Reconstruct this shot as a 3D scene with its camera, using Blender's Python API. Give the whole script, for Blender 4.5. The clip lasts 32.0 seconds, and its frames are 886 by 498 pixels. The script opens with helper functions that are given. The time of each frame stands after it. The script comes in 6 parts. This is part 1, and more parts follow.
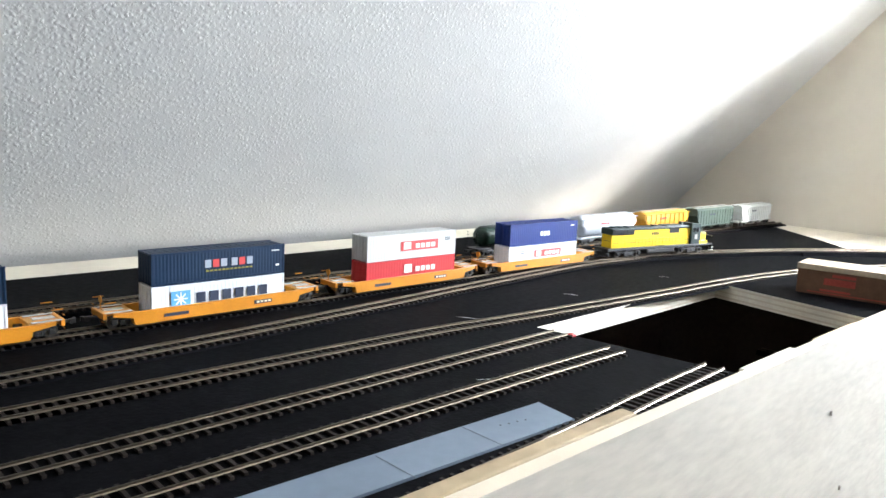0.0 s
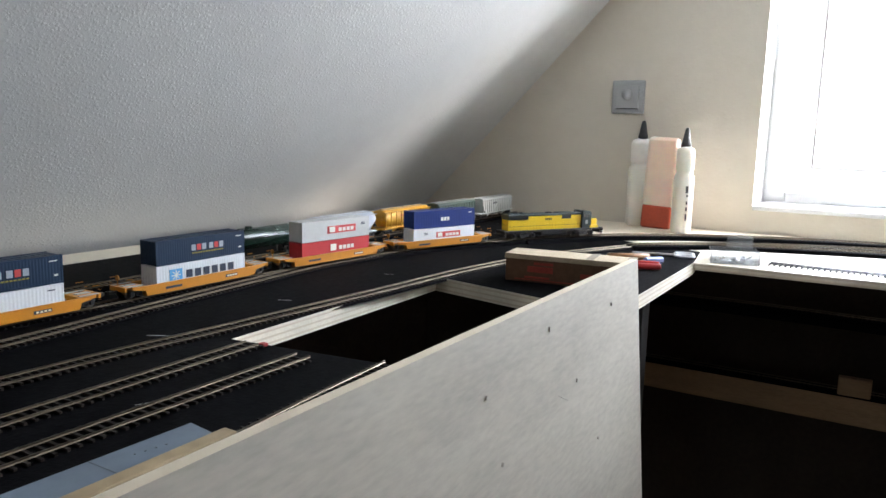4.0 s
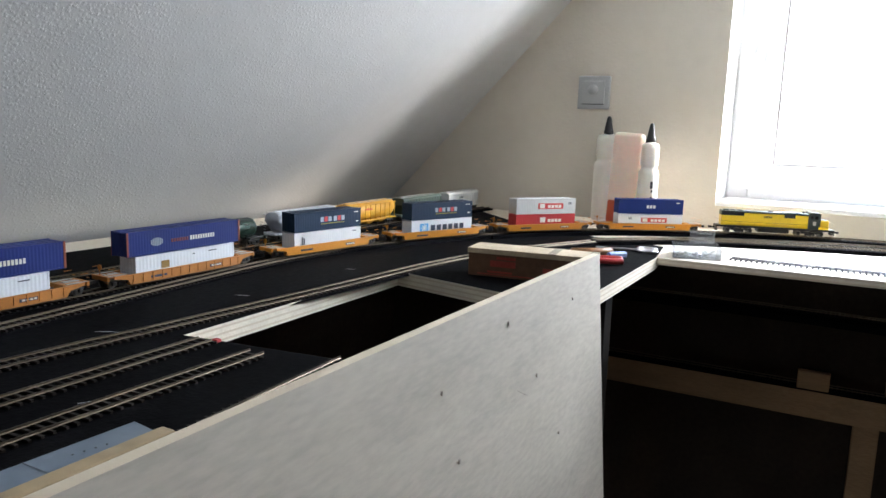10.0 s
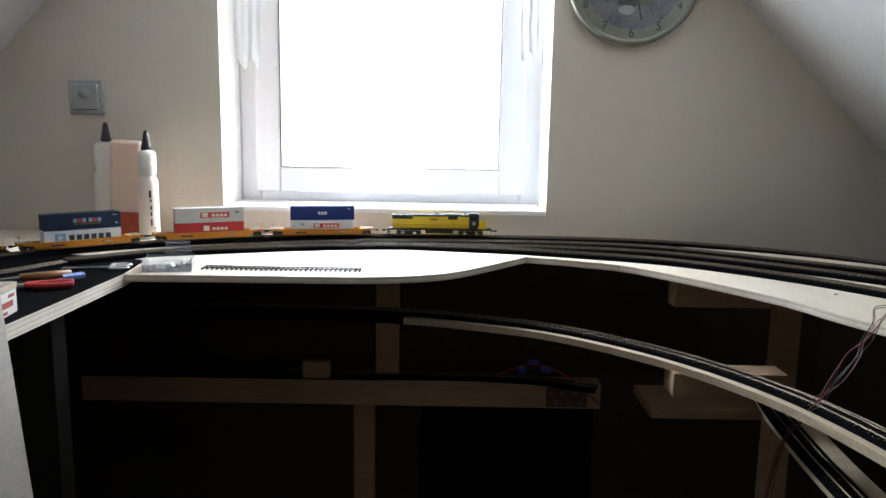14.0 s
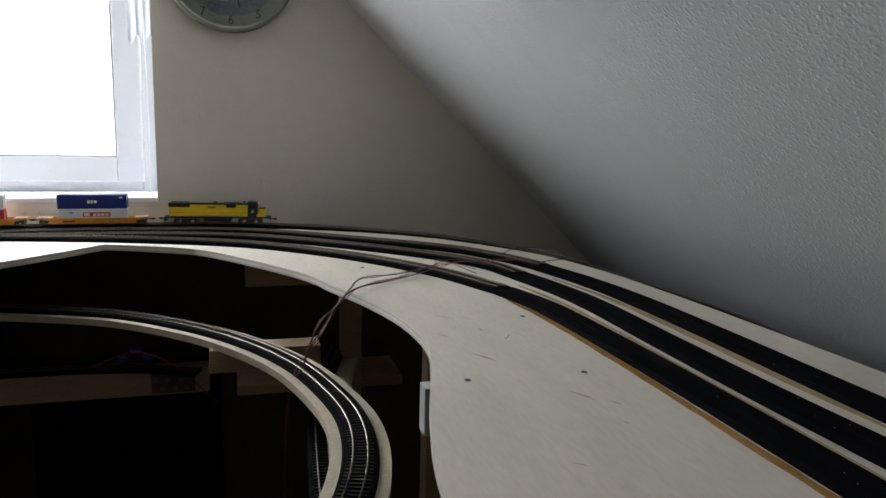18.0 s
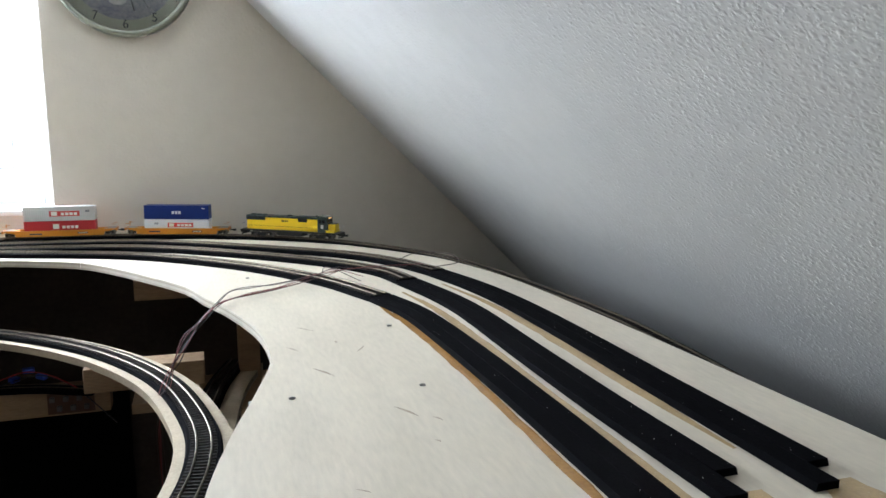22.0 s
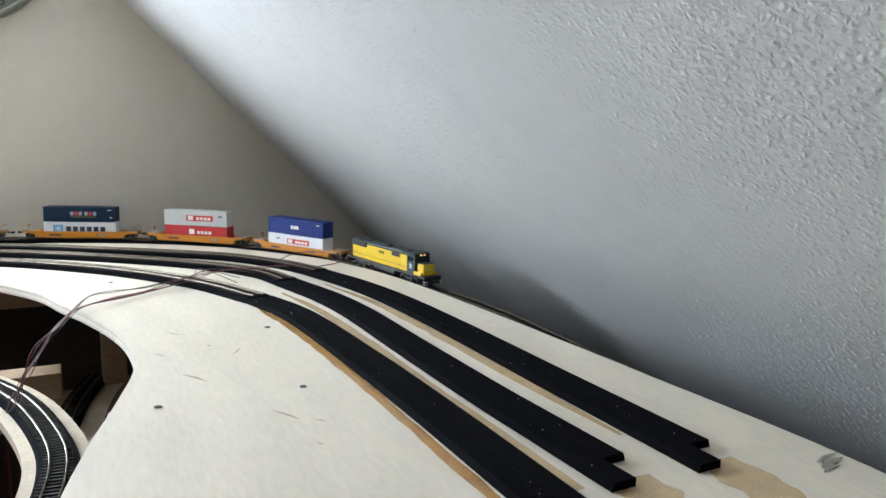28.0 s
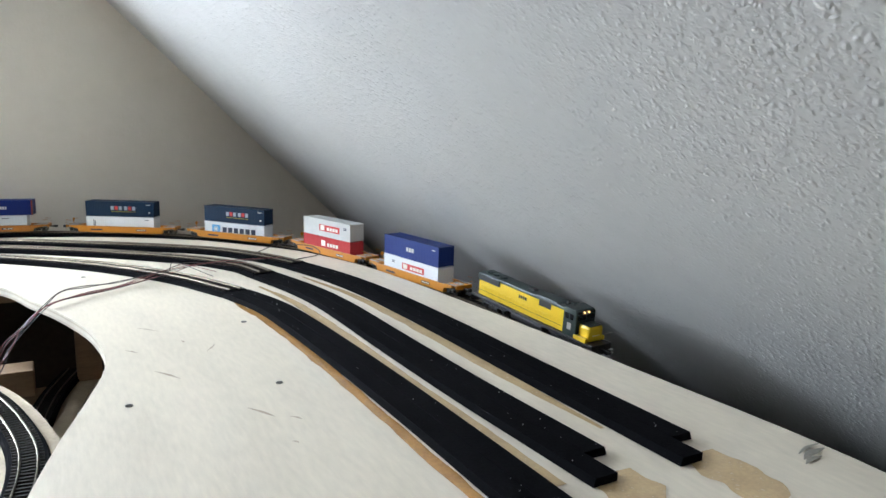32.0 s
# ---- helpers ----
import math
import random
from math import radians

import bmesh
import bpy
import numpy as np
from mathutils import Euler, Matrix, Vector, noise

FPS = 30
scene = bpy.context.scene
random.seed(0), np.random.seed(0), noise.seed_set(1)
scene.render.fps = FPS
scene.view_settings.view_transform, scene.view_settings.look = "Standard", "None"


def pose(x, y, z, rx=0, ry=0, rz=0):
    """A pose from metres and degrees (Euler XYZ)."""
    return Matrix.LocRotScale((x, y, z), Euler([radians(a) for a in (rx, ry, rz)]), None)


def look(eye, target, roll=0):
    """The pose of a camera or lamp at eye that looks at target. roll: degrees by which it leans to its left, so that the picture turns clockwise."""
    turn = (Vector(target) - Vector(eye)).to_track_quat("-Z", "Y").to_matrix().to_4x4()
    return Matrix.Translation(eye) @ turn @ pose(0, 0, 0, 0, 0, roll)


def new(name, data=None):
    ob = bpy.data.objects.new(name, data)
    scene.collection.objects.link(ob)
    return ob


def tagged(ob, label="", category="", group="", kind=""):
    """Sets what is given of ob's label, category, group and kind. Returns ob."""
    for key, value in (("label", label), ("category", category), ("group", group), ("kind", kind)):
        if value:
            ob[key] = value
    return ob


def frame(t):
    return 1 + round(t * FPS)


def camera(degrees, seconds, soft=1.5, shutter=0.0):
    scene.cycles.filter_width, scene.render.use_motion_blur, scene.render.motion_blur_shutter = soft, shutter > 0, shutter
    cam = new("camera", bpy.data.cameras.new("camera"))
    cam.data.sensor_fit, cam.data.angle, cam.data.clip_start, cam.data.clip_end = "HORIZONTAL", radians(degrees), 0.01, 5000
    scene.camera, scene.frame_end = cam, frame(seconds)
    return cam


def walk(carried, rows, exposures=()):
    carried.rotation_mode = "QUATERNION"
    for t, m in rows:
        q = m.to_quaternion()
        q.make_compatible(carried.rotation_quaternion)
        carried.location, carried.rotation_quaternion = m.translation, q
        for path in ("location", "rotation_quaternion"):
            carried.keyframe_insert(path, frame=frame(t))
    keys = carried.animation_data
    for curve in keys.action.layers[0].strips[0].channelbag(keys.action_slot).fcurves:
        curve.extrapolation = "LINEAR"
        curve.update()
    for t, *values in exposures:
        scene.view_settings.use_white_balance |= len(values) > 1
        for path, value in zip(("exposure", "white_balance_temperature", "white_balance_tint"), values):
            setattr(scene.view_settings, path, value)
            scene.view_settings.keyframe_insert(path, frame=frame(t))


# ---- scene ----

cam = camera(61.99, 32.0, 1.5)
PATH = [
    (0, (-0.4035, -0.0225, 1.1952), (-1.8251, 1.3482, 0.8786), 2.64),
    (0.5, (-0.3883, 0.0058, 1.1984), (-1.6798, 1.5041, 0.9034), 2.51),
    (1, (-0.3520, 0.0206, 1.2173), (-1.5187, 1.6179, 0.9215), 2.80),
    (1.5, (-0.3307, 0.0427, 1.2183), (-1.3817, 1.7200, 0.9322), 2.48),
    (2, (-0.3215, 0.0503, 1.2125), (-1.3218, 1.7595, 0.9334), 2.30),
    (2.5, (-0.3223, 0.0496, 1.2122), (-1.3200, 1.7585, 0.9214), 2.17),
    (3, (-0.3243, 0.0457, 1.2093), (-1.3209, 1.7553, 0.9196), 1.80),
    (3.5, (-0.3182, 0.0474, 1.2107), (-1.3248, 1.7487, 0.9069), 1.60),
    (5.5, (-0.3200, 0.0589, 1.2054), (-1.3117, 1.7670, 0.8910), 1.65),
    (6, (-0.3187, 0.0584, 1.2090), (-1.2999, 1.7737, 0.9011), 1.91),
    (6.5, (-0.3177, 0.0577, 1.2117), (-1.2949, 1.7762, 0.9089), 1.81),
    (7, (-0.3174, 0.0589, 1.2098), (-1.2947, 1.7775, 0.9080), 1.75),
    (7.5, (-0.3168, 0.0621, 1.2068), (-1.2920, 1.7810, 0.8999), 1.81),
    (8, (-0.3136, 0.0615, 1.2083), (-1.2818, 1.7836, 0.8972), 1.73),
    (8.5, (-0.3125, 0.0635, 1.2087), (-1.2675, 1.7926, 0.8955), 1.74),
    (9, (-0.3138, 0.0640, 1.2080), (-1.2628, 1.7958, 0.8914), 1.81),
    (9.5, (-0.3133, 0.0647, 1.2077), (-1.2597, 1.7982, 0.8920), 1.72),
    (10, (-0.3119, 0.0654, 1.2072), (-1.2481, 1.8037, 0.8884), 1.95),
    (10.5, (-0.3121, 0.0642, 1.2076), (-1.2494, 1.8015, 0.8862), 1.93),
    (11, (-0.3133, 0.0649, 1.2070), (-1.2481, 1.8041, 0.8885), 1.96),
    (11.5, (-0.3124, 0.0689, 1.2061), (-1.2350, 1.8142, 0.8856), 1.90),
    (12, (-0.2924, 0.0837, 1.2092), (-1.1498, 1.8634, 0.8967), 1.51),
    (12.5, (-0.2396, 0.1007, 1.2166), (-0.9417, 1.9465, 0.8997), 1.52),
    (13, (-0.1718, 0.1253, 1.2275), (-0.6299, 2.0443, 0.9000), 1.61),
    (13.5, (-0.1316, 0.1340, 1.2406), (-0.3825, 2.0948, 0.9362), 1.60),
    (14, (-0.0511, 0.1496, 1.2420), (-0.0522, 2.1255, 0.9323), 1.00),
    (14.5, (0.0223, 0.1558, 1.2223), (0.2997, 2.1174, 0.9483), 1.84),
    (16.5, (0.0773, 0.0940, 1.2603), (0.5910, 2.0061, 0.9768), 0.93),
    (17, (0.1725, 0.0729, 1.2550), (0.7217, 1.9713, 0.9474), 1.06),
    (17.5, (0.2736, 0.0559, 1.2543), (0.8416, 1.9480, 0.9421), 1.33),
    (18, (0.3660, 0.0505, 1.2485), (0.9038, 1.9479, 0.9158), 1.40),
    (18.5, (0.4354, 0.0438, 1.2471), (0.9115, 1.9592, 0.9239), 0.79),
    (19, (0.4822, 0.0430, 1.2496), (0.9767, 1.9529, 0.9213), 1.37),
    (19.5, (0.5017, 0.0467, 1.2534), (1.0552, 1.9377, 0.9098), 0.28),
    (20, (0.5071, 0.0462, 1.2427), (1.0848, 1.9325, 0.9139), 0.67),
    (20.5, (0.5157, 0.0512, 1.2474), (1.0977, 1.9359, 0.9173), -0.35),
    (21, (0.5180, 0.0505, 1.2453), (1.1130, 1.9330, 0.9256), -0.20),
    (21.5, (0.5174, 0.0489, 1.2481), (1.1266, 1.9258, 0.9218), -0.17),
    (22, (0.5156, 0.0491, 1.2486), (1.1203, 1.9277, 0.9243), 0.18),
    (22.5, (0.5153, 0.0516, 1.2471), (1.1167, 1.9323, 0.9290), 0.14),
    (23, (0.5183, 0.0526, 1.2454), (1.1105, 1.9366, 0.9291), -0.30),
    (23.5, (0.5193, 0.0588, 1.2440), (1.1442, 1.9339, 0.9379), -0.89),
    (24, (0.5221, 0.0605, 1.2429), (1.2067, 1.9140, 0.9334), -0.34),
    (24.5, (0.5270, 0.0653, 1.2389), (1.2443, 1.9087, 0.9436), -0.14),
    (25, (0.5291, 0.0709, 1.2374), (1.3386, 1.8756, 0.9408), -0.32),
    (25.5, (0.5238, 0.0700, 1.2355), (1.3669, 1.8609, 0.9495), -0.18),
    (26, (0.5241, 0.0725, 1.2346), (1.3803, 1.8559, 0.9402), -0.13),
    (26.5, (0.5276, 0.0718, 1.2346), (1.3913, 1.8517, 0.9413), -0.05),
    (28.5, (0.5264, 0.0737, 1.2308), (1.4296, 1.8309, 0.9207), 0.77),
    (29, (0.5296, 0.0776, 1.2335), (1.4341, 1.8335, 0.9193), 0.32),
    (29.5, (0.5298, 0.0793, 1.2315), (1.4544, 1.8258, 0.9231), 0.56),
    (30, (0.5299, 0.0781, 1.2290), (1.4576, 1.8230, 0.9213), 0.49),
    (30.5, (0.5314, 0.0792, 1.2296), (1.4688, 1.8186, 0.9201), 0.37),
    (31, (0.5324, 0.0818, 1.2310), (1.4777, 1.8145, 0.9085), 0.57),
    (31.5, (0.5330, 0.0823, 1.2310), (1.4856, 1.8104, 0.9050), 0.99),
    (32, (0.5352, 0.0818, 1.2309), (1.4712, 1.8181, 0.9010), 0.57),
]
EXPO = [(0, 2.25, 6500, 14), (1, 1.88, 6500, 14), (2, 1.3, 6500, 14), (3, 1.05, 6500, 15), (6, 0.9, 6500, 15), (11, 0.9, 6500, 15), (13, 0.45, 6500, 15), (14, 0.1, 6500, 15), (16.5, -0.5, 6550, 16), (18, -0.35, 6550, 16), (19.5, 0.3, 6550, 16), (21, 0.75, 6450, 15), (23, 0.92, 6300, 13), (32, 1.05, 6250, 13)]
walk(cam, [(t, look(eye, target, roll)) for t, eye, target, roll in PATH], EXPO)

# ---- daylight: sun and sky through the gable window, weak added fill from an unseen rear opening ----
world = bpy.data.worlds.new("sky")
scene.world = world
world.use_nodes = True
wn = world.node_tree.nodes
bg = wn["Background"]
sky = wn.new("ShaderNodeTexSky")
sky.sky_type, sky.sun_disc = "NISHITA", False
sky.sun_elevation, sky.sun_rotation = radians(26), radians(64.8)
world.node_tree.links.new(sky.outputs[0], bg.inputs[0])
bg.inputs[1].default_value = 0.13
sun = new("sun", bpy.data.lights.new("sun", "SUN"))
sun.data.energy, sun.data.angle, sun.data.color = 4.5, radians(11), (1.0, 0.95, 0.88)
sun.matrix_world = look((1.7, 0.8, 0.93), (0, 0, 0))


def window_light(name, m, w, h, power, color=(1, 1, 1)):
    """An area lamp in an opening: the sky's light at the gable, added fill at the rear."""
    li = bpy.data.lights.new(name, "AREA")
    li.shape, li.size, li.size_y, li.energy, li.color = "RECTANGLE", w, h, power, color
    ob = new(name, li)
    ob.matrix_world = m
    return ob


window_light("gable_window_skylight", look((-0.1915, 2.034, 1.538), (0.10, 1.068, 1.44)), 0.55, 0.77, 24, (0.78, 0.90, 1.0))
# weak fill lamp added behind the camera, not a known window
window_light("rear_fill", look((0.0, -6.03, 1.55), (0.0, 0.0, 1.45)), 1.05, 0.85, 1.8, (1.0, 0.97, 0.94))


# ---- materials ----
def mat(name, color, rough=0.6, var=0.15, scale=20.0, bump=0.0, bump_scale=200.0, metal=0.0, color2=None, stretch=(1, 1, 1), detail=6.0, coat=0.0, per_object=0.0, spec=0.5):
    """A surface: base colour with variation at two scales, gloss that varies, fine relief."""
    m = bpy.data.materials.new(name)
    m.use_nodes = True
    nt = m.node_tree
    n, ln = nt.nodes, nt.links.new
    b = n["Principled BSDF"]
    tc = n.new("ShaderNodeTexCoord")
    mp = n.new("ShaderNodeMapping")
    mp.inputs["Scale"].default_value = stretch
    ln(tc.outputs["Object"], mp.inputs[0])
    big, fine = n.new("ShaderNodeTexNoise"), n.new("ShaderNodeTexNoise")
    for tex, sc in ((big, scale), (fine, scale * 9)):
        tex.inputs["Scale"].default_value, tex.inputs["Detail"].default_value = sc, detail
        ln(mp.outputs[0], tex.inputs["Vector"])
    add = n.new("ShaderNodeMath")
    add.operation = "ADD"
    ln(big.outputs[0], add.inputs[0]), ln(fine.outputs[0], add.inputs[1])
    rng = n.new("ShaderNodeMapRange")
    rng.inputs[1].default_value, rng.inputs[2].default_value = 0.6, 1.4
    ln(add.outputs[0], rng.inputs[0])
    mix = n.new("ShaderNodeMix")
    mix.data_type = "RGBA"
    c2 = color2 or tuple(c * (1 - var) for c in color)
    c1 = color if color2 else tuple(min(1, c * (1 + var * 0.5)) for c in color)
    mix.inputs[6].default_value, mix.inputs[7].default_value = (*c1, 1), (*c2, 1)
    ln(rng.outputs[0], mix.inputs[0])
    col = mix.outputs[2]
    if per_object:
        info, hsv, sp = n.new("ShaderNodeObjectInfo"), n.new("ShaderNodeHueSaturation"), n.new("ShaderNodeMapRange")
        sp.inputs[3].default_value, sp.inputs[4].default_value = 1 - per_object, 1 + per_object
        ln(info.outputs["Random"], sp.inputs[0]), ln(sp.outputs[0], hsv.inputs["Value"]), ln(col, hsv.inputs["Color"])
        col = hsv.outputs[0]
    ln(col, b.inputs["Base Color"])
    rr = n.new("ShaderNodeMapRange")
    rr.inputs[3].default_value, rr.inputs[4].default_value = max(0.02, rough - 0.08), min(1, rough + 0.08)
    ln(fine.outputs[0], rr.inputs[0]), ln(rr.outputs[0], b.inputs["Roughness"])
    b.inputs["Metallic"].default_value = metal
    b.inputs["Specular IOR Level"].default_value = spec
    b.inputs["Coat Weight"].default_value = coat
    if bump:
        bn, bt = n.new("ShaderNodeBump"), n.new("ShaderNodeTexNoise")
        bt.inputs["Scale"].default_value, bt.inputs["Detail"].default_value = bump_scale, 3
        ln(mp.outputs[0], bt.inputs["Vector"])
        bn.inputs["Strength"].default_value, bn.inputs["Distance"].default_value = 1.0, bump
        ln(bt.outputs[0], bn.inputs["Height"]), ln(bn.outputs[0], b.inputs["Normal"])
    return m


def stucco(name, color, blob, depth, rough=0.85):
    """Sprayed plaster: rounded grains of uneven height, thrown densely over a flat coat, with finer grit between."""
    m = mat(name, color, rough, 0.05, 3.0)
    nt = m.node_tree
    n, ln = nt.nodes, nt.links.new
    tc, b = n.new("ShaderNodeTexCoord"), n["Principled BSDF"]
    warp, wm = n.new("ShaderNodeTexNoise"), n.new("ShaderNodeMix")
    warp.inputs["Scale"].default_value = blob * 0.6
    wm.data_type = "VECTOR"
    wm.inputs[0].default_value = 0.006
    ln(tc.outputs["Object"], warp.inputs["Vector"]), ln(tc.outputs["Object"], wm.inputs[4]), ln(warp.outputs["Color"], wm.inputs[5])
    prev = None
    for sc, d, far in ((blob, depth, 0.62), (blob * 1.9, depth * 0.45, 0.6)):
        t, r, u, pick, mul = (n.new(k) for k in ("ShaderNodeTexVoronoi", "ShaderNodeMapRange", "ShaderNodeBump", "ShaderNodeSeparateColor", "ShaderNodeMath"))
        t.inputs["Scale"].default_value = sc
        r.interpolation_type = "SMOOTHSTEP"
        r.inputs[1].default_value, r.inputs[2].default_value, r.inputs[3].default_value, r.inputs[4].default_value = 0.0, far, 1.0, 0.0
        mul.operation = "MULTIPLY"
        ln(wm.outputs[1], t.inputs["Vector"]), ln(t.outputs["Distance"], r.inputs[0]), ln(t.outputs["Color"], pick.inputs[0])
        even = n.new("ShaderNodeMapRange")
        even.inputs[3].default_value = 0.4
        ln(pick.outputs[0], even.inputs[0])
        ln(r.outputs[0], mul.inputs[0]), ln(even.outputs[0], mul.inputs[1]), ln(mul.outputs[0], u.inputs["Height"])
        u.inputs["Strength"].default_value, u.inputs["Distance"].default_value = 1.0, d
        if prev:
            ln(prev.outputs[0], u.inputs["Normal"])
        prev = u
    ln(prev.outputs[0], b.inputs["Normal"])
    return m


def plywood_edge(name):
    """Cut edge of plywood: light and brown plies in turn."""
    m = mat(name, (0.74, 0.67, 0.55), 0.7, 0.2, 40, 0.0003, 300)
    nt = m.node_tree
    n, ln = nt.nodes, nt.links.new
    tc, sep, mul, ping, mix = (n.new(k) for k in ("ShaderNodeTexCoord", "ShaderNodeSeparateXYZ", "ShaderNodeMath", "ShaderNodeMath", "ShaderNodeMix"))
    ln(tc.outputs["Object"], sep.inputs[0]), ln(sep.outputs["Z"], mul.inputs[0])
    mul.operation, mul.inputs[1].default_value = "MULTIPLY", 1.0
    ping.operation, ping.inputs[1].default_value = "PINGPONG", 0.0034
    ln(mul.outputs[0], ping.inputs[0])
    gt = n.new("ShaderNodeMath")
    gt.operation, gt.inputs[1].default_value = "GREATER_THAN", 0.0023
    ln(ping.outputs[0], gt.inputs[0])
    mix.data_type = "RGBA"
    old = n["Principled BSDF"].inputs["Base Color"].links[0].from_socket
    ln(gt.outputs[0], mix.inputs[0]), ln(old, mix.inputs[6])
    mix.inputs[7].default_value = (0.58, 0.49, 0.37, 1)
    ln(mix.outputs[2], n["Principled BSDF"].inputs["Base Color"])
    return m


def glass(name, rough=0.0, color=(1, 1, 1)):
    m = bpy.data.materials.new(name)
    m.use_nodes = True
    b = m.node_tree.nodes["Principled BSDF"]
    b.inputs["Transmission Weight"].default_value, b.inputs["Roughness"].default_value, b.inputs["IOR"].default_value = 1.0, rough, 1.45
    b.inputs["Base Color"].default_value = (*color, 1)
    return m


WALL_FINE = stucco("sprayed_plaster", (0.53, 0.52, 0.50), 165, 0.0004, 0.85)
WALL_ROUGH = stucco("coarse_sprayed_plaster", (0.53, 0.52, 0.50), 160, 0.0008, 0.85)
WALL_SMOOTH = stucco("painted_plaster", (0.66, 0.60, 0.51), 90, 0.0003)
CEIL = mat("ceiling_paint", (0.52, 0.52, 0.51), 0.9, 0.04, 3)
BLACK = mat("black_board_paint", (0.0035, 0.0035, 0.0042), 0.65, 0.35, 14, 0.0003, 260, spec=0.02)
PLY = mat("birch_plywood", (0.70, 0.62, 0.48), 0.55, 0.12, 3.0, 0.0001, 90, stretch=(1, 6, 1))
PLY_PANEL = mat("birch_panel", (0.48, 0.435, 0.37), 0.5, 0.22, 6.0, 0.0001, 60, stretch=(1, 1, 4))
PLY_WHITE = mat("pale_plywood_top", (0.72, 0.64, 0.51), 0.45, 0.14, 5.0, 0.00012, 80, stretch=(5, 1, 1))
PLY_EDGE = plywood_edge("plywood_edge")
# plywood for the lower strips, the shade down there put into its colour
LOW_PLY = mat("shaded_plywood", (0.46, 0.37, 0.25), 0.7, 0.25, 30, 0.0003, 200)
PINE = mat("pine_batten", (0.36, 0.26, 0.145), 0.65, 0.3, 9, 0.0002, 120, stretch=(1, 1, 8))
WHITE_PVC = mat("white_window_plastic", (0.88, 0.88, 0.88), 0.3, 0.03, 6)
WHITE_PVC.node_tree.nodes["Principled BSDF"].inputs["Subsurface Weight"].default_value = 0.8
WHITE_PVC.node_tree.nodes["Principled BSDF"].inputs["Subsurface Radius"].default_value = (0.05, 0.05, 0.05)
WHITE_REVEAL = mat("white_reveal_paint", (0.84, 0.83, 0.81), 0.7, 0.03, 6, 0.0003, 60)
RAIL = mat("nickel_silver_rail", (0.19, 0.155, 0.115), 0.38, 0.3, 60, metal=1.0)
TIE = mat("sleeper_plastic", (0.016, 0.011, 0.008), 0.6, 0.3, 90, per_object=0.3, spec=0.2)
FOAM = mat("black_foam_roadbed", (0.0035, 0.0035, 0.0045), 0.85, 0.4, 60, 0.0004, 420, spec=0.03)
FLOOR = mat("wooden_floor", (0.30, 0.22, 0.15), 0.7, 0.2, 6)
GLASS = glass("window_glass")
GASKET = mat("dark_rubber_gasket", (0.03, 0.03, 0.03), 0.6, 0.2, 60)


# ---- mesh helpers ----
def mesh_of(name, bm, material, smooth=False):
    bmesh.ops.recalc_face_normals(bm, faces=bm.faces)
    me = bpy.data.meshes.new(name)
    bm.to_mesh(me)
    bm.free()
    for mt in material if isinstance(material, (list, tuple)) else (material,):
        me.materials.append(mt)
    if smooth:
        for p in me.polygons:
            p.use_smooth = True
    return me


def part(name, bm, material, parent=None, label="", smooth=False, at=None):
    """Links a bmesh as one mesh object, under a thing or a part where one is given."""
    ob = new(name, mesh_of(name, bm, material, smooth))
    if parent:
        ob.parent = parent
    if at:
        ob.matrix_basis = at
    return tagged(ob, label)


def thing(name, label, category, group="", kind="", m=None):
    ob = new(name)
    ob.empty_display_size = 0.02
    if m:
        ob.matrix_basis = m
    return tagged(ob, label, category, group, kind)


def box(bm, x0, x1, y0, y1, z0, z1, bev=0.0, mi=0):
    g = bmesh.ops.create_cube(bm, size=1.0, matrix=Matrix.LocRotScale(((x0 + x1) / 2, (y0 + y1) / 2, (z0 + z1) / 2), None, (abs(x1 - x0), abs(y1 - y0), abs(z1 - z0))))
    vs = g["verts"]
    fs = list({f for v in vs for f in v.link_faces})
    for f in fs:
        f.material_index = mi
    if bev:
        es = list({e for v in vs for e in v.link_edges})
        bmesh.ops.bevel(bm, geom=es, offset=bev, segments=2, affect="EDGES", profile=0.5)
    return vs


def cyl(bm, p, q, r0, r1=None, seg=12, cap=True):
    p, q = Vector(p), Vector(q)
    d = q - p
    m = Matrix.Translation((p + q) / 2) @ d.to_track_quat("Z", "Y").to_matrix().to_4x4()
    return bmesh.ops.create_cone(bm, cap_ends=cap, segments=seg, radius1=r0, radius2=r0 if r1 is None else r1, depth=d.length, matrix=m)["verts"]


def prism(bm, loops, z0, z1, top=0, side=0, bottom=0):
    """A board from an outline (and outlines of holes), between two heights."""
    es = []
    for lp in loops:
        vs = [bm.verts.new((x, y, z1)) for x, y in lp]
        es += [bm.edges.new((a, b)) for a, b in zip(vs, vs[1:] + vs[:1])]
    fs = [f for f in bmesh.ops.triangle_fill(bm, use_beauty=True, edges=es)["geom"] if isinstance(f, bmesh.types.BMFace)]
    for f in fs:
        f.material_index = top
    g = bmesh.ops.extrude_face_region(bm, geom=fs, use_keep_orig=True)["geom"]
    bmesh.ops.translate(bm, vec=(0, 0, z0 - z1), verts=[v for v in g if isinstance(v, bmesh.types.BMVert)])
    low = {f for f in g if isinstance(f, bmesh.types.BMFace)}
    for f in bm.faces:
        if f in low:
            f.material_index = bottom
        elif f not in fs and all(abs(f.normal.z) < 0.5 for _ in (0,)) and f.calc_area() > 0 and abs(f.calc_center_median().z - z1) > 1e-6:
            f.material_index = side


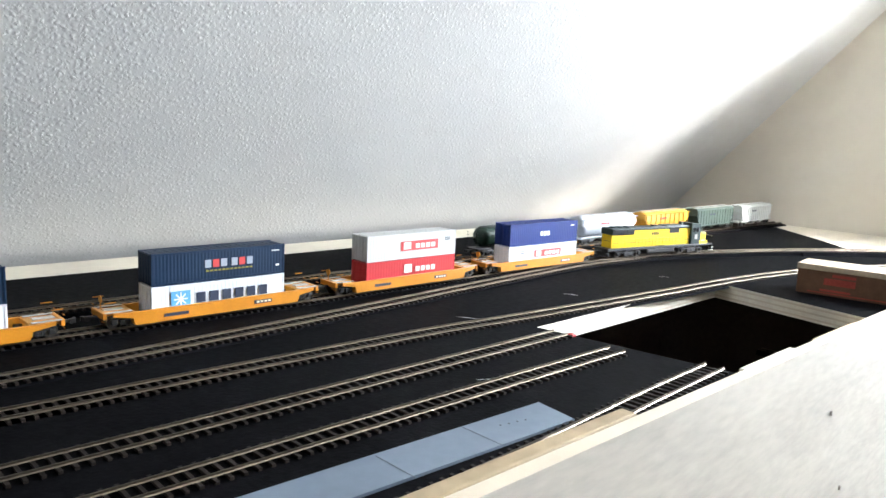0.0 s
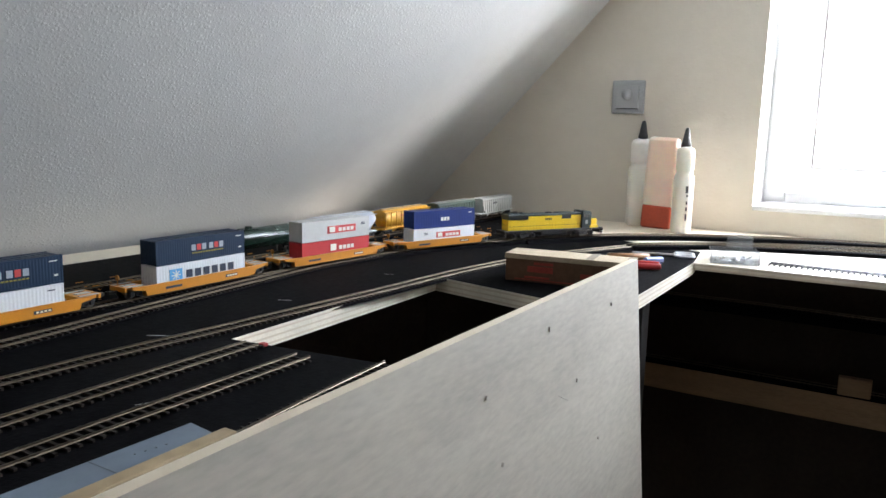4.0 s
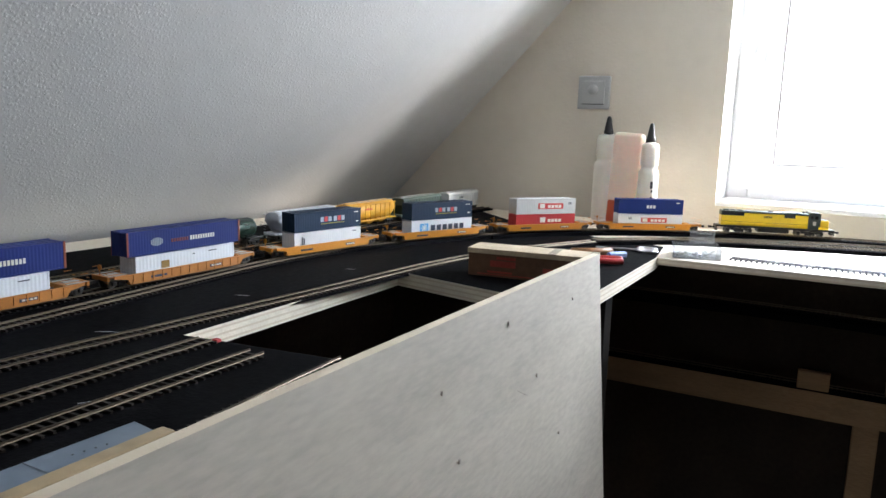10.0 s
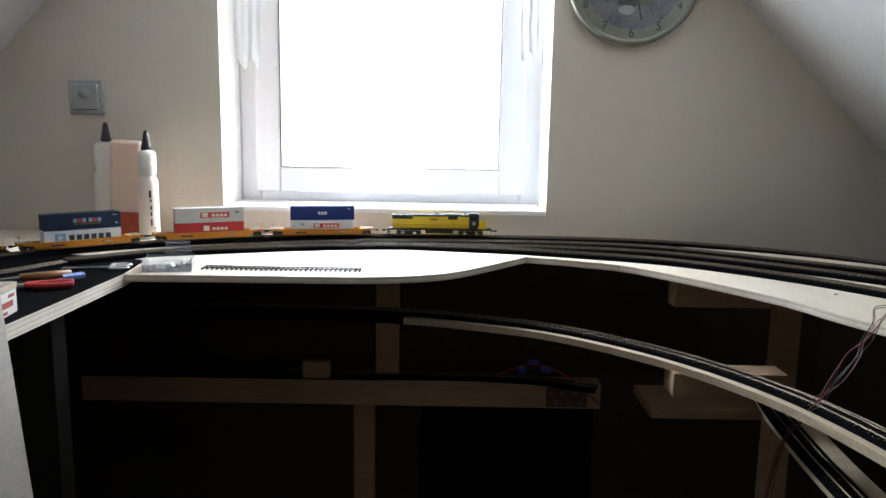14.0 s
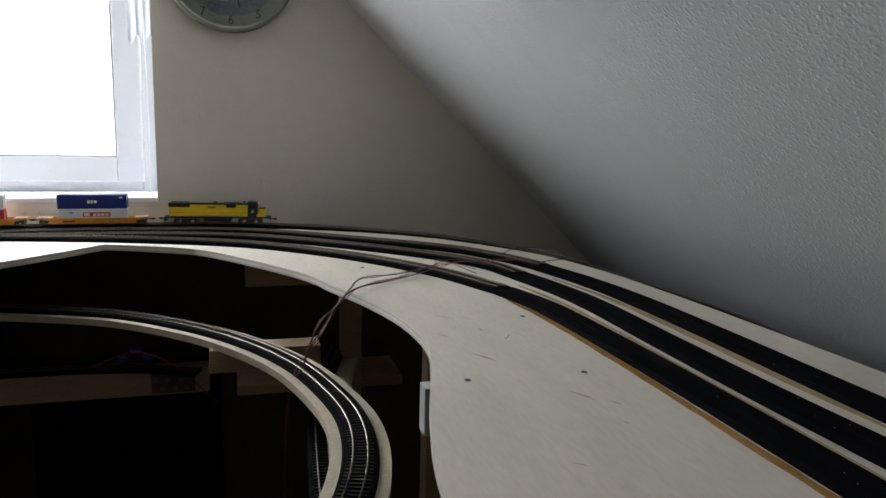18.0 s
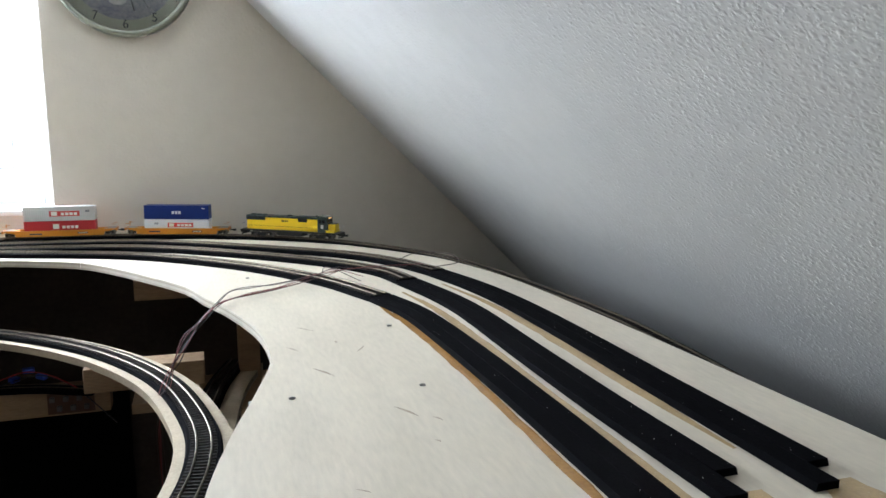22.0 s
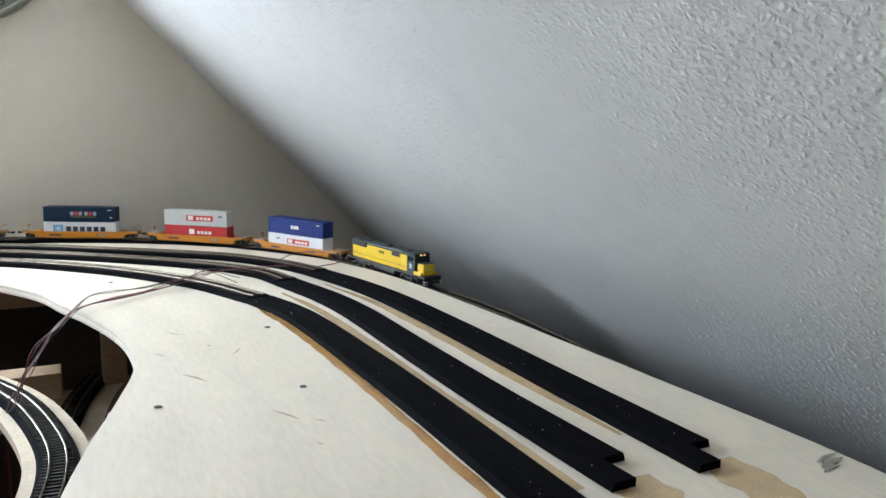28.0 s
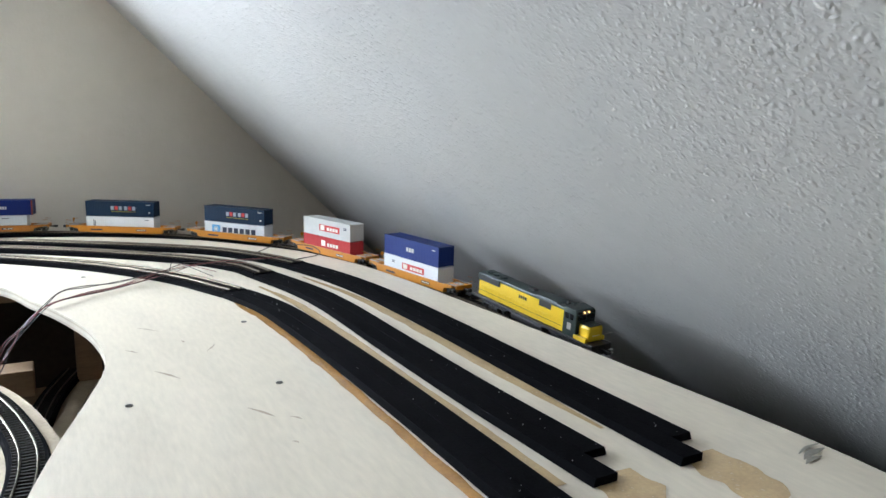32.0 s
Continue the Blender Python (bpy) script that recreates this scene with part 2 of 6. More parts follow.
def sweep(bm, pts, prof, closed_prof=True, up=Vector((0, 0, 1))):
    """A profile (across, up) carried along a line of points."""
    rings = []
    for i, p in enumerate(pts):
        p = Vector(p)
        t = (Vector(pts[min(i + 1, len(pts) - 1)]) - Vector(pts[max(i - 1, 0)])).normalized()
        s = t.cross(up).normalized()
        u = s.cross(t)
        rings.append([bm.verts.new(p + s * a + u * b) for a, b in prof])
    n = len(prof)
    for a, b in zip(rings, rings[1:]):
        for k in range(n if closed_prof else n - 1):
            bm.faces.new((a[k], a[(k + 1) % n], b[(k + 1) % n], b[k]))
    if closed_prof:
        bm.faces.new(rings[0][::-1]), bm.faces.new(rings[-1])


def tube(bm, pts, r, seg=6):
    sweep(bm, pts, [(r * math.cos(2 * math.pi * k / seg), r * math.sin(2 * math.pi * k / seg)) for k in range(seg)])


def smooth_line(pts, n=8):
    """A line through points, rounded (Catmull-Rom)."""
    P = [Vector(p) for p in pts]
    P = [2 * P[0] - P[1]] + P + [2 * P[-1] - P[-2]]
    out = []
    for a, b, c, d in zip(P, P[1:], P[2:], P[3:]):
        for k in range(n):
            t = k / n
            out.append(0.5 * (2 * b + (c - a) * t + (2 * a - 5 * b + 4 * c - d) * t * t + (3 * b - 3 * c + d - a) * t ** 3))
    return out + [P[-2]]


# ---- the attic room ----
T = 1.0                       # top of the layout boards
WALL_Y = 1.888                # gable wall
WX0, WX1, WZ0, WZ1 = -0.573, 0.190, 1.053, 2.03   # window opening
LS = (-0.945, 1.545, 1.03)   # left slope: passes x, z; rise
RS = (0.75, 1.42, -0.96)     # right slope
CEIL_Z, LOW_Z, REAR_Y = 2.28, 0.62, -6.0


def slope_x(s, z):
    return s[0] + (z - s[1]) / s[2]


def sloped(name, s, sign, label, material):
    """A roof slope as a slab along the room."""
    bm = bmesh.new()
    run = math.hypot(1, s[2])
    ux, uz = sign / run, abs(s[2]) / run
    top = (CEIL_Z + 0.1 - LOW_Z) / uz
    loops = [[(REAR_Y, 0), (WALL_Y + 0.002, 0), (WALL_Y + 0.002, top), (REAR_Y, top)]]
    prism(bm, loops, 0, 0.12)
    bm.transform(Matrix(((0, ux, -sign * uz, slope_x(s, LOW_Z)), (1, 0, 0, 0), (0, uz, abs(ux), LOW_Z), (0, 0, 0, 1))))
    return tagged(part(name, bm, material), label, "wall", kind="structure")


sloped("wall_slope_left", LS, 1, "white sprayed-plaster attic slope beside the dark boards", WALL_FINE)
sloped("wall_slope_right", RS, -1, "white sprayed-plaster attic slope beside the pale boards", WALL_ROUGH)
XL, XR = slope_x(LS, LOW_Z), slope_x(RS, LOW_Z)


def slab(name, dims, material, label, category):
    bm = bmesh.new()
    box(bm, *dims)
    return tagged(part(name, bm, material), label, category, kind="structure")


slab("floor", (-2.2, 2.2, REAR_Y - 0.3, WALL_Y + 0.5, -0.1, 0.0), FLOOR, "brown wooden floor under the model railway", "floor")
slab("ceiling", (-1.4, 1.3, REAR_Y - 0.2, WALL_Y + 0.3, CEIL_Z, CEIL_Z + 0.12), CEIL, "white flat ceiling between the slopes", "ceiling")
slab("wall_knee_left", (XL - 0.1, XL, REAR_Y, WALL_Y, 0, LOW_Z + 0.05), WALL_SMOOTH, "low white wall under the slope", "wall")
slab("wall_knee_right", (XR, XR + 0.1, REAR_Y, WALL_Y, 0, LOW_Z + 0.05), WALL_SMOOTH, "low white wall under the slope", "wall")


def wall_with_opening(name, y0, y1, opening, label):
    """A cross wall, up to the roof, with one opening through it."""
    x0, x1, z0, z1 = opening
    bm = bmesh.new()
    rect = [(-2.3, -0.05), (2.3, -0.05), (2.3, 2.5), (-2.3, 2.5)]
    hole = [(x0, z0), (x1, z0), (x1, z1), (x0, z1)]
    prism(bm, [rect, hole], 0, y1 - y0)
    bm.transform(Matrix(((1, 0, 0, 0), (0, 0, -1, y1), (0, 1, 0, 0), (0, 0, 0, 1))))
    bm.normal_update()
    for f in bm.faces:
        c = f.calc_center_median()
        if x0 - 0.001 < c.x < x1 + 0.001 and z0 - 0.001 < c.z < z1 + 0.001 and abs(f.normal.y) < 0.5:
            f.material_index = 1
    return tagged(part(name, bm, (WALL_SMOOTH, WHITE_REVEAL)), label, "wall", kind="structure")


wall_with_opening("wall_gable", WALL_Y, WALL_Y + 0.28, (WX0, WX1, WZ0, WZ1), "cream painted plaster gable wall with a window")
# unseen rear wall; its opening is added to hold the fill lamp
wall_with_opening("wall_rear", REAR_Y - 0.1, REAR_Y, (-0.55, 0.55, 1.1, 2.0), "white plaster rear wall with an added opening, out of view")


def window_1():
    w = thing("window_1", "white plastic window in a deep white reveal", "window", kind="structure")
    y0, y1 = 2.05, 2.10
    bm = bmesh.new()
    box(bm, WX0 + 0.001, WX1 - 0.001, WALL_Y - 0.003, 2.16, WZ0 - 0.0, WZ0 + 0.012, 0.003)
    part("window_sill", bm, WHITE_PVC, w, "white window sill board")
    for nm, x0, x1, z0, z1, f, ya, yb in (("window_frame", WX0, WX1, WZ0, WZ1, 0.05, y0, y1), ("sash_frame", WX0 + 0.042, WX1 - 0.042, WZ0 + 0.035, WZ1 - 0.042, 0.062, y0 - 0.016, y1 - 0.02)):
        fr = new(nm)
        fr.parent = w
        for a, b, c, d, k in ((x0, x0 + f, z0, z1, "stile"), (x1 - f, x1, z0, z1, "stile"), (x0 + f, x1 - f, z0, z0 + f, "rail"), (x0 + f, x1 - f, z1 - f, z1, "rail")):
            bm = bmesh.new()
            box(bm, a, b, ya, yb, c, d, 0.004)
            part(k, bm, WHITE_PVC, fr)
    bm = bmesh.new()
    box(bm, WX0 + 0.1, WX1 - 0.1, y0 + 0.015, y0 + 0.021, WZ0 + 0.092, WZ1 - 0.1)
    p = part("pane", bm, GLASS, w)
    for a, b, c, d in ((WX0 + 0.1045, WX0 + 0.107, WZ0 + 0.098, WZ1 - 0.105), (WX1 - 0.107, WX1 - 0.1045, WZ0 + 0.098, WZ1 - 0.105), (WX0 + 0.107, WX1 - 0.107, WZ0 + 0.0975, WZ0 + 0.1), (WX0 + 0.107, WX1 - 0.107, WZ1 - 0.1065, WZ1 - 0.104)):
        bm = bmesh.new()
        box(bm, a, b, 2.035, 2.0385, c, d)
        part("gasket", bm, GASKET, w, "thin dark rubber gasket")
    p.visible_shadow = False
    return w


window_1()

# hazy bright sky low over the distance, far outside the window
HAZE = bpy.data.materials.new("bright_haze")
HAZE.use_nodes = True
hz = HAZE.node_tree.nodes["Principled BSDF"]
hz.inputs["Base Color"].default_value, hz.inputs["Roughness"].default_value = (0.02, 0.02, 0.02, 1), 1.0
hz.inputs["Emission Color"].default_value, hz.inputs["Emission Strength"].default_value = (0.94, 0.97, 1.0, 1), 3.0
bm = bmesh.new()
box(bm, -45, 45, 30, 30.2, -9, 15)
tagged(part("backdrop_sky", bm, HAZE), "plain bright hazy sky outside the window", "sky", kind="structure")


# ---- track lines ----
RAILTOP = T + 0.0115
# plan of the main line: up along the left boards, along the gable wall, down beside the right board
MAIN_PLAN = [(-1.083, -2.2), (-1.083, -1.2), (-1.083, 0.2), (-1.082, 0.6), (-1.071, 0.86), (-1.038, 1.07), (-0.974, 1.26), (-0.885, 1.43), (-0.775, 1.57), (-0.63, 1.68), (-0.46, 1.765), (-0.28, 1.812), (-0.1, 1.83), (0.1, 1.835), (0.3, 1.833), (0.45, 1.813), (0.60, 1.765), (0.74, 1.682), (0.86, 1.573), (0.943, 1.460), (0.990, 1.345), (1.018, 1.22), (1.040, 1.11), (1.060, 1.0), (1.074, 0.9), (1.086, 0.78), (1.092, 0.6), (1.085, 0.2), (1.05, -0.6)]
# fall of the rails by length along the line
FALL = [(0, 0.0065), (2.8, 0.0065), (3.2, 0.004), (3.7, 0), (4.9, 0), (5.11, 0.0015), (5.25, 0.0035), (5.41, 0.006), (5.51, 0.0065), (5.63, 0.0095), (5.77, 0.013), (6.01, 0.0185), (6.21, 0.0245), (6.31, 0.029), (6.41, 0.0375), (6.51, 0.046), (6.71, 0.064), (9.7, 0.33)]


def rounded(pts, n):
    out = []
    P = [tuple(2 * a - b for a, b in zip(pts[0], pts[1]))] + list(pts) + [tuple(2 * a - b for a, b in zip(pts[-1], pts[-2]))]
    for a, b, c, d in zip(P, P[1:], P[2:], P[3:]):
        for k in range(n):
            t = k / n
            out.append(tuple(0.5 * (2 * q + (r - p) * t + (2 * p - 5 * q + 4 * r - u) * t * t + (3 * q - 3 * r + u - p) * t ** 3) for p, q, r, u in zip(a, b, c, d)))
    return out + [tuple(pts[-1])]


MAIN_XY = rounded(MAIN_PLAN, 12)
MAIN_S = [0.0]
for p_, q_ in zip(MAIN_XY, MAIN_XY[1:]):
    MAIN_S.append(MAIN_S[-1] + math.hypot(q_[0] - p_[0], q_[1] - p_[1]))


def main_line(s):
    """The train's line, by its length from the near end of the left boards: x, y, z of the rail top, heading."""
    lo, hi = 0, len(MAIN_S) - 2
    while lo < hi:
        mid = (lo + hi + 1) // 2
        if MAIN_S[mid] <= s:
            lo = mid
        else:
            hi = mid - 1
    (ax, ay), (bx, by) = MAIN_XY[lo], MAIN_XY[lo + 1]
    k = (s - MAIN_S[lo]) / (MAIN_S[lo + 1] - MAIN_S[lo])
    drop = next(p + (q - p) * (s - a) / (b - a) for (a, p), (b, q) in zip(FALL, FALL[1:]) if s <= b)
    return ax + (bx - ax) * k, ay + (by - ay) * k, RAILTOP - drop, math.atan2(by - ay, bx - ax)


def train_pose(s):
    x, y, z, a = main_line(s)
    return Matrix.Translation((x, y, z)) @ Matrix.Rotation(a, 4, "Z")


RAIL_PROF = [(-0.0011, -0.0021), (0.0011, -0.0021), (0.00035, -0.0014), (0.0004, -0.0006), (0.0004, 0.0), (-0.0004, 0.0), (-0.0004, -0.0006), (-0.00035, -0.0014)]


def offset_line(pts, d):
    out = []
    for i, p in enumerate(pts):
        t = (Vector(pts[min(i + 1, len(pts) - 1)]) - Vector(pts[max(i - 1, 0)])).normalized()
        s = Vector((t.y, -t.x, 0)).normalized()
        out.append(Vector(p) + s * d)
    return out


def resample(pts, step):
    pts = [Vector(p) for p in pts]
    out, left = [], 0.0
    for a, b in zip(pts, pts[1:]):
        L = (b - a).length
        d = left
        while d < L:
            out.append((a.lerp(b, d / L), (b - a).normalized()))
            d += step
        left = d - L
    return out


def track(label, pts, single_ties=False, bed=0.0, tie_step=0.0078, name="railway_track", bedw=0.021, rail=None):
    """Model track: two rails on plastic sleepers, on a strip of roadbed where it has one. pts run at the rails' top."""
    tr = thing(name, label, "railway track", group="tracks on the boards")
    for d in (-0.00825, 0.00825):
        bm = bmesh.new()
        sweep(bm, offset_line(pts, d), RAIL_PROF)
        part("rail", bm, rail or RAIL, tr, "dull nickel-silver rail")
    cut = resample(pts, tie_step)
    if single_ties:
        bm = bmesh.new()
        box(bm, -0.0012, 0.0012, -0.015, 0.015, -0.0019, 0, 0)
        me = mesh_of("sleeper", bm, TIE)
        for p, t in cut:
            o = new("sleeper", me)
            o.parent = tr
            o.matrix_basis = Matrix.Translation(p + Vector((0, 0, -0.0021))) @ Matrix.Rotation(math.atan2(t.y, t.x) + random.uniform(-0.02, 0.02), 4, "Z")
    else:
        vs, fs = [], []
        for p, t in cut:
            s = Vector((t.y, -t.x, 0)).normalized() * 0.015
            u, w = t * 0.0012, Vector((0, 0, 1))
            k = len(vs)
            for h in (-0.004, -0.0021):
                vs += [p + s + u + w * h, p - s + u + w * h, p - s - u + w * h, p + s - u + w * h]
            fs += [tuple(k + i for i in q) for q in ((4, 5, 6, 7), (0, 1, 5, 4), (1, 2, 6, 5), (2, 3, 7, 6), (3, 0, 4, 7))]
        me = bpy.data.meshes.new("sleeper_strip")
        me.from_pydata([tuple(v) for v in vs], [], fs)
        me.materials.append(TIE)
        o = new("sleeper_strip", me)
        o.parent = tr
        tagged(o, "dark brown plastic sleepers", kind="stuff")
    if bed:
        bm = bmesh.new()
        h = bed
        sweep(bm, [Vector(p) + Vector((0, 0, -0.0042)) for p in pts], [(-bedw, -h), (bedw, -h), (bedw - 0.0025, 0), (0.0025 - bedw, 0)])
        part("roadbed", bm, FOAM, tr, "black foam roadbed strip")
    return tr


# ---- layout boards ----
def board(name, loops, z0, z1, mats, label, category="board"):
    bm = bmesh.new()
    prism(bm, loops, z0, z1, 0, 1, 2)
    return tagged(part(name, bm, mats), label, category)


HOLE = [(-0.865, 0.562), (-0.66, 0.59), (-0.655, 0.925), (-0.873, 0.971)]
LEFT_OUT = [(-1.36, -1.5), (-0.5965, -1.5), (-0.5965, 1.0265), (-0.588, 1.0265), (-0.5860, 1.36), (-0.603, 1.50), (-0.80, 1.555), (-0.88, 1.55), (-0.978, 1.655), (-1.13, 1.80), (-1.36, 1.80)]
BOARD_BLACK = board("layout_board_black", [LEFT_OUT, HOLE], T - 0.021, T, (BLACK, PLY_EDGE, PLY), "black-painted plywood board with a rectangular hole", "board")
board("edge_strip", [[(-1.445, -1.5), (-1.3605, -1.5), (-1.3605, 1.8), (-1.445, 1.8)]], T - 0.021, T - 0.0005, (PLY_WHITE, PLY_EDGE, PLY), "pale bare plywood strip along the attic slope", "board")

FRONT = smooth_line([(0.114, 1.612, 0), (0.22, 1.57, 0), (0.318, 1.502, 0), (0.462, 1.285, 0), (0.506, 1.168, 0), (0.537, 1.085, 0), (0.568, 0.963, 0), (0.574, 0.845, 0), (0.553, 0.745, 0), (0.526, 0.645, 0), (0.503, 0.53, 0), (0.487, 0.35, 0), (0.482, 0.0, 0), (0.48, -0.6, 0)], 5)
BULGE = smooth_line([(-0.19, 1.374, 0), (-0.105, 1.392, 0), (-0.035, 1.431, 0), (0.04, 1.515, 0), (0.114, 1.612, 0)], 5)
OUTER = smooth_line([(0.97, -0.6, 0), (1.0, 0.1, 0), (1.030, 0.38, 0), (1.027, 0.6, 0), (1.022, 0.78, 0), (1.016, 0.92, 0), (1.008, 1.05, 0), (0.995, 1.18, 0), (0.972, 1.29, 0), (0.935, 1.40, 0), (0.862, 1.515, 0)], 5)
CUT = next(i for i, v in enumerate(FRONT) if v.x > 0.29)
JOINT = FRONT[CUT - 1].lerp(FRONT[CUT], 0.6)
SEAM = [(0.4005, 1.884), (0.335, 1.70), (JOINT.x + 0.0008, JOINT.y)]
REAR_OUT = [(-0.585, 1.3605)] + [(v.x, v.y) for v in BULGE[:-1]] + [(v.x, v.y) for v in FRONT[:CUT]] + [(x - 0.0008, y) for x, y in SEAM[::-1]] + [(-1.36, 1.884), (-1.36, 1.8005), (-1.1305, 1.8005), (-0.9785, 1.6555), (-0.8802, 1.5505), (-0.80, 1.5555), (-0.6035, 1.5005)]
CURVE_OUT = [(v.x, v.y) for v in FRONT[CUT:]] + [(v.x, v.y) for v in OUTER] + [(0.80, 1.597), (0.722, 1.664), (0.655, 1.708), (0.585, 1.744), (0.515, 1.770), (0.500, 1.884)] + SEAM
board("layout_board_straight", [REAR_OUT], T - 0.0125, T - 0.0005, (PLY_WHITE, PLY_EDGE, PLY), "pale birch plywood board along the gable wall", "board")
BOARD_CURVED = board("layout_board_curved", [CURVE_OUT], T - 0.0125, T - 0.0005, (PLY_WHITE, PLY_EDGE, PLY), "pale birch plywood board with a curved sawn edge and pencil marks", "board")

# ramp that carries the main line down past the board's outer edge
bm = bmesh.new()
sweep(bm, [Vector(main_line(5.20 + 0.05 * k)[:3]) + Vector((0, 0, -0.0119)) for k in range(50)], [(-0.022, -0.010), (0.022, -0.010), (0.022, 0.0), (-0.022, 0.0)])
tagged(part("ramp_board", bm, PLY), "narrow plywood ramp beside the pale board's edge", "board")

# fascia panel on the aisle side of the black board
bm = bmesh.new()
PANEL = [(-1.5, 0.0), (1.025, 0.0), (1.025, 1.05), (-1.5, 1.05)]
LEAN = 0.085
prism(bm, [PANEL], 0, 0.009, 0, 1, 0)
bm.transform(Matrix(((0, -LEAN, 1, -0.599 + LEAN * 1.05), (1, 0, 0, 0), (0, 1, 0, 0), (0, 0, 0, 1))))
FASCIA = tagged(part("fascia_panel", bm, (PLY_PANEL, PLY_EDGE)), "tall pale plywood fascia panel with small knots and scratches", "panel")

# ---- tracks ----
def line_pts(s0, s1, step=0.03):
    n = max(2, int((s1 - s0) / step))
    return [Vector(main_line(s0 + (s1 - s0) * k / n)[:3]) for k in range(n + 1)]


def flat(pts, z, n=6):
    return smooth_line([(x, y, z) for x, y in pts], n)


ZB, ZL = T + 0.0105, T + 0.0042
track("long main-line track on the black board", line_pts(0.6, 3.6), bed=0.0055, bedw=0.0165)
track("long main-line track along the gable wall on black roadbed", line_pts(3.6, 7.6), bed=0.0075)
THIRD_LOW = [(-0.922, -1.4), (-0.922, -0.2), (-0.912, 0.38), (-0.898, 0.566), (-0.877, 0.813), (-0.857, 1.06), (-0.811, 1.257), (-0.724, 1.444)]
track("inner track laid straight on the black board beside the hole", smooth_line([(x, y, ZL if y < 1.2 else (ZL + 0.0012 if y < 1.3 else ZL + 0.0035)) for x, y in THIRD_LOW], 6), bed=0.0028, bedw=0.0165)
THIRD = [(-0.724, 1.444), (-0.60, 1.562), (-0.44, 1.665), (-0.25, 1.735), (-0.05, 1.765), (0.163, 1.767), (0.40, 1.728), (0.61, 1.588), (0.772, 1.455), (0.85, 1.34), (0.888, 1.242)]
track("curved inner track that ends on bare roadbed", flat(THIRD, ZB), bed=0.0068)
SECOND = [(-0.60, 1.560), (-0.45, 1.62), (-0.28, 1.675), (-0.1, 1.70), (0.163, 1.70), (0.392, 1.648), (0.59, 1.508), (0.737, 1.365), (0.80, 1.265), (0.820, 1.185)]
track("curved inner track that ends on bare roadbed", flat(SECOND, ZB), bed=0.0068)
FIRST = [(-0.12, 1.696), (0.03, 1.672), (0.167, 1.64), (0.386, 1.555), (0.567, 1.40), (0.69, 1.228), (0.752, 1.082)]
track("innermost curved track with bare rail ends", flat(FIRST, ZB), bed=0.0068)
track("turnout track that leaves the main line", flat([(-1.040, 1.05), (-1.052, 0.92), (-1.043, 0.76), (-1.027, 0.585), (-1.010, 0.42), (-0.994, 0.225), (-0.981, 0.0), (-0.974, -0.3), (-0.974, -1.4)], T + 0.0062), bed=0.0045, bedw=0.0165)
track("straight siding track on black board", flat([(-0.831, -0.5), (-0.831, 0.2), (-0.832, 0.558)], ZL), single_ties=True, tie_step=0.0086)
track("straight siding track on black board", flat([(-0.770, -0.5), (-0.768, 0.2), (-0.765, 0.556)], ZL), single_ties=True, tie_step=0.0086)
track("short siding track with free rail ends over the hole", flat([(-0.660, 0.02), (-0.668, 0.3), (-0.678, 0.46), (-0.684, 0.585)], ZL), single_ties=True, tie_step=0.0086)
STORE = [(-1.168, -1.4), (-1.168, 0.6), (-1.167, 1.0), (-1.164, 1.4), (-1.158, 1.7), (-1.15, 1.86)]
track("storage track against the attic slope", flat(STORE, ZL + 0.004), bed=0.004)
track("loose length of flexible track on the pale board", flat([(-0.472, 1.428), (-0.33, 1.426), (-0.195, 1.430)], T + 0.0042), name="loose_track", tie_step=0.0086, rail=mat("blackened_rail", (0.10, 0.10, 0.11), 0.35, 0.2, 60, metal=1.0))


# ---- things on and round the boards ----
SILVER = mat("brushed_silver", (0.55, 0.56, 0.57), 0.32, 0.1, 80, metal=1.0)
SATIN = mat("silver_plastic", (0.42, 0.425, 0.43), 0.4, 0.05, 60, metal=0.25)
GREY_CARD = mat("blue_grey_styrene", (0.13, 0.165, 0.21), 0.55, 0.08, 12)
PENCIL = mat("pencil_line", (0.13, 0.15, 0.18), 0.7, 0.2, 60)
CHALK = mat("white_chalk", (0.55, 0.55, 0.55), 0.9, 0.3, 160)
GLUE = mat("dried_glue", (0.46, 0.23, 0.06), 0.22, 0.35, 30, 0.0002, 120, coat=0.3)
GLUE_PALE = mat("thin_dried_glue", (0.60, 0.43, 0.23), 0.25, 0.25, 30, coat=0.2)
CARDBOARD = mat("brown_cardboard", (0.13, 0.062, 0.030), 0.75, 0.3, 16, 0.0002, 150)
CARD_RED = mat("red_print", (0.36, 0.05, 0.03), 0.7, 0.35, 40)
CARD_TOP = mat("worn_cardboard_lid", (0.52, 0.42, 0.29), 0.8, 0.3, 25, 0.0003, 120)
TAPE = mat("clear_tape", (0.62, 0.55, 0.45), 0.15, 0.15, 20, coat=0.5)
BLACK_PLASTIC = mat("black_plastic", (0.012, 0.012, 0.013), 0.35, 0.2, 60)
MILKY = mat("milky_polyethylene", (0.84, 0.80, 0.73), 0.35, 0.08, 8)
MILKY.node_tree.nodes["Principled BSDF"].inputs["Subsurface Weight"].default_value = 0.35
MILKY.node_tree.nodes["Principled BSDF"].inputs["Subsurface Radius"].default_value = (0.02, 0.014, 0.01)
PEACH = mat("peach_translucent_plastic", (0.83, 0.68, 0.55), 0.35, 0.10, 6)
PEACH.node_tree.nodes["Principled BSDF"].inputs["Subsurface Weight"].default_value = 0.3
RED_GLUE = mat("red_label", (0.45, 0.07, 0.03), 0.4, 0.2, 20)
RED_GRIP = mat("red_rubber_grip", (0.48, 0.03, 0.03), 0.35, 0.15, 50)
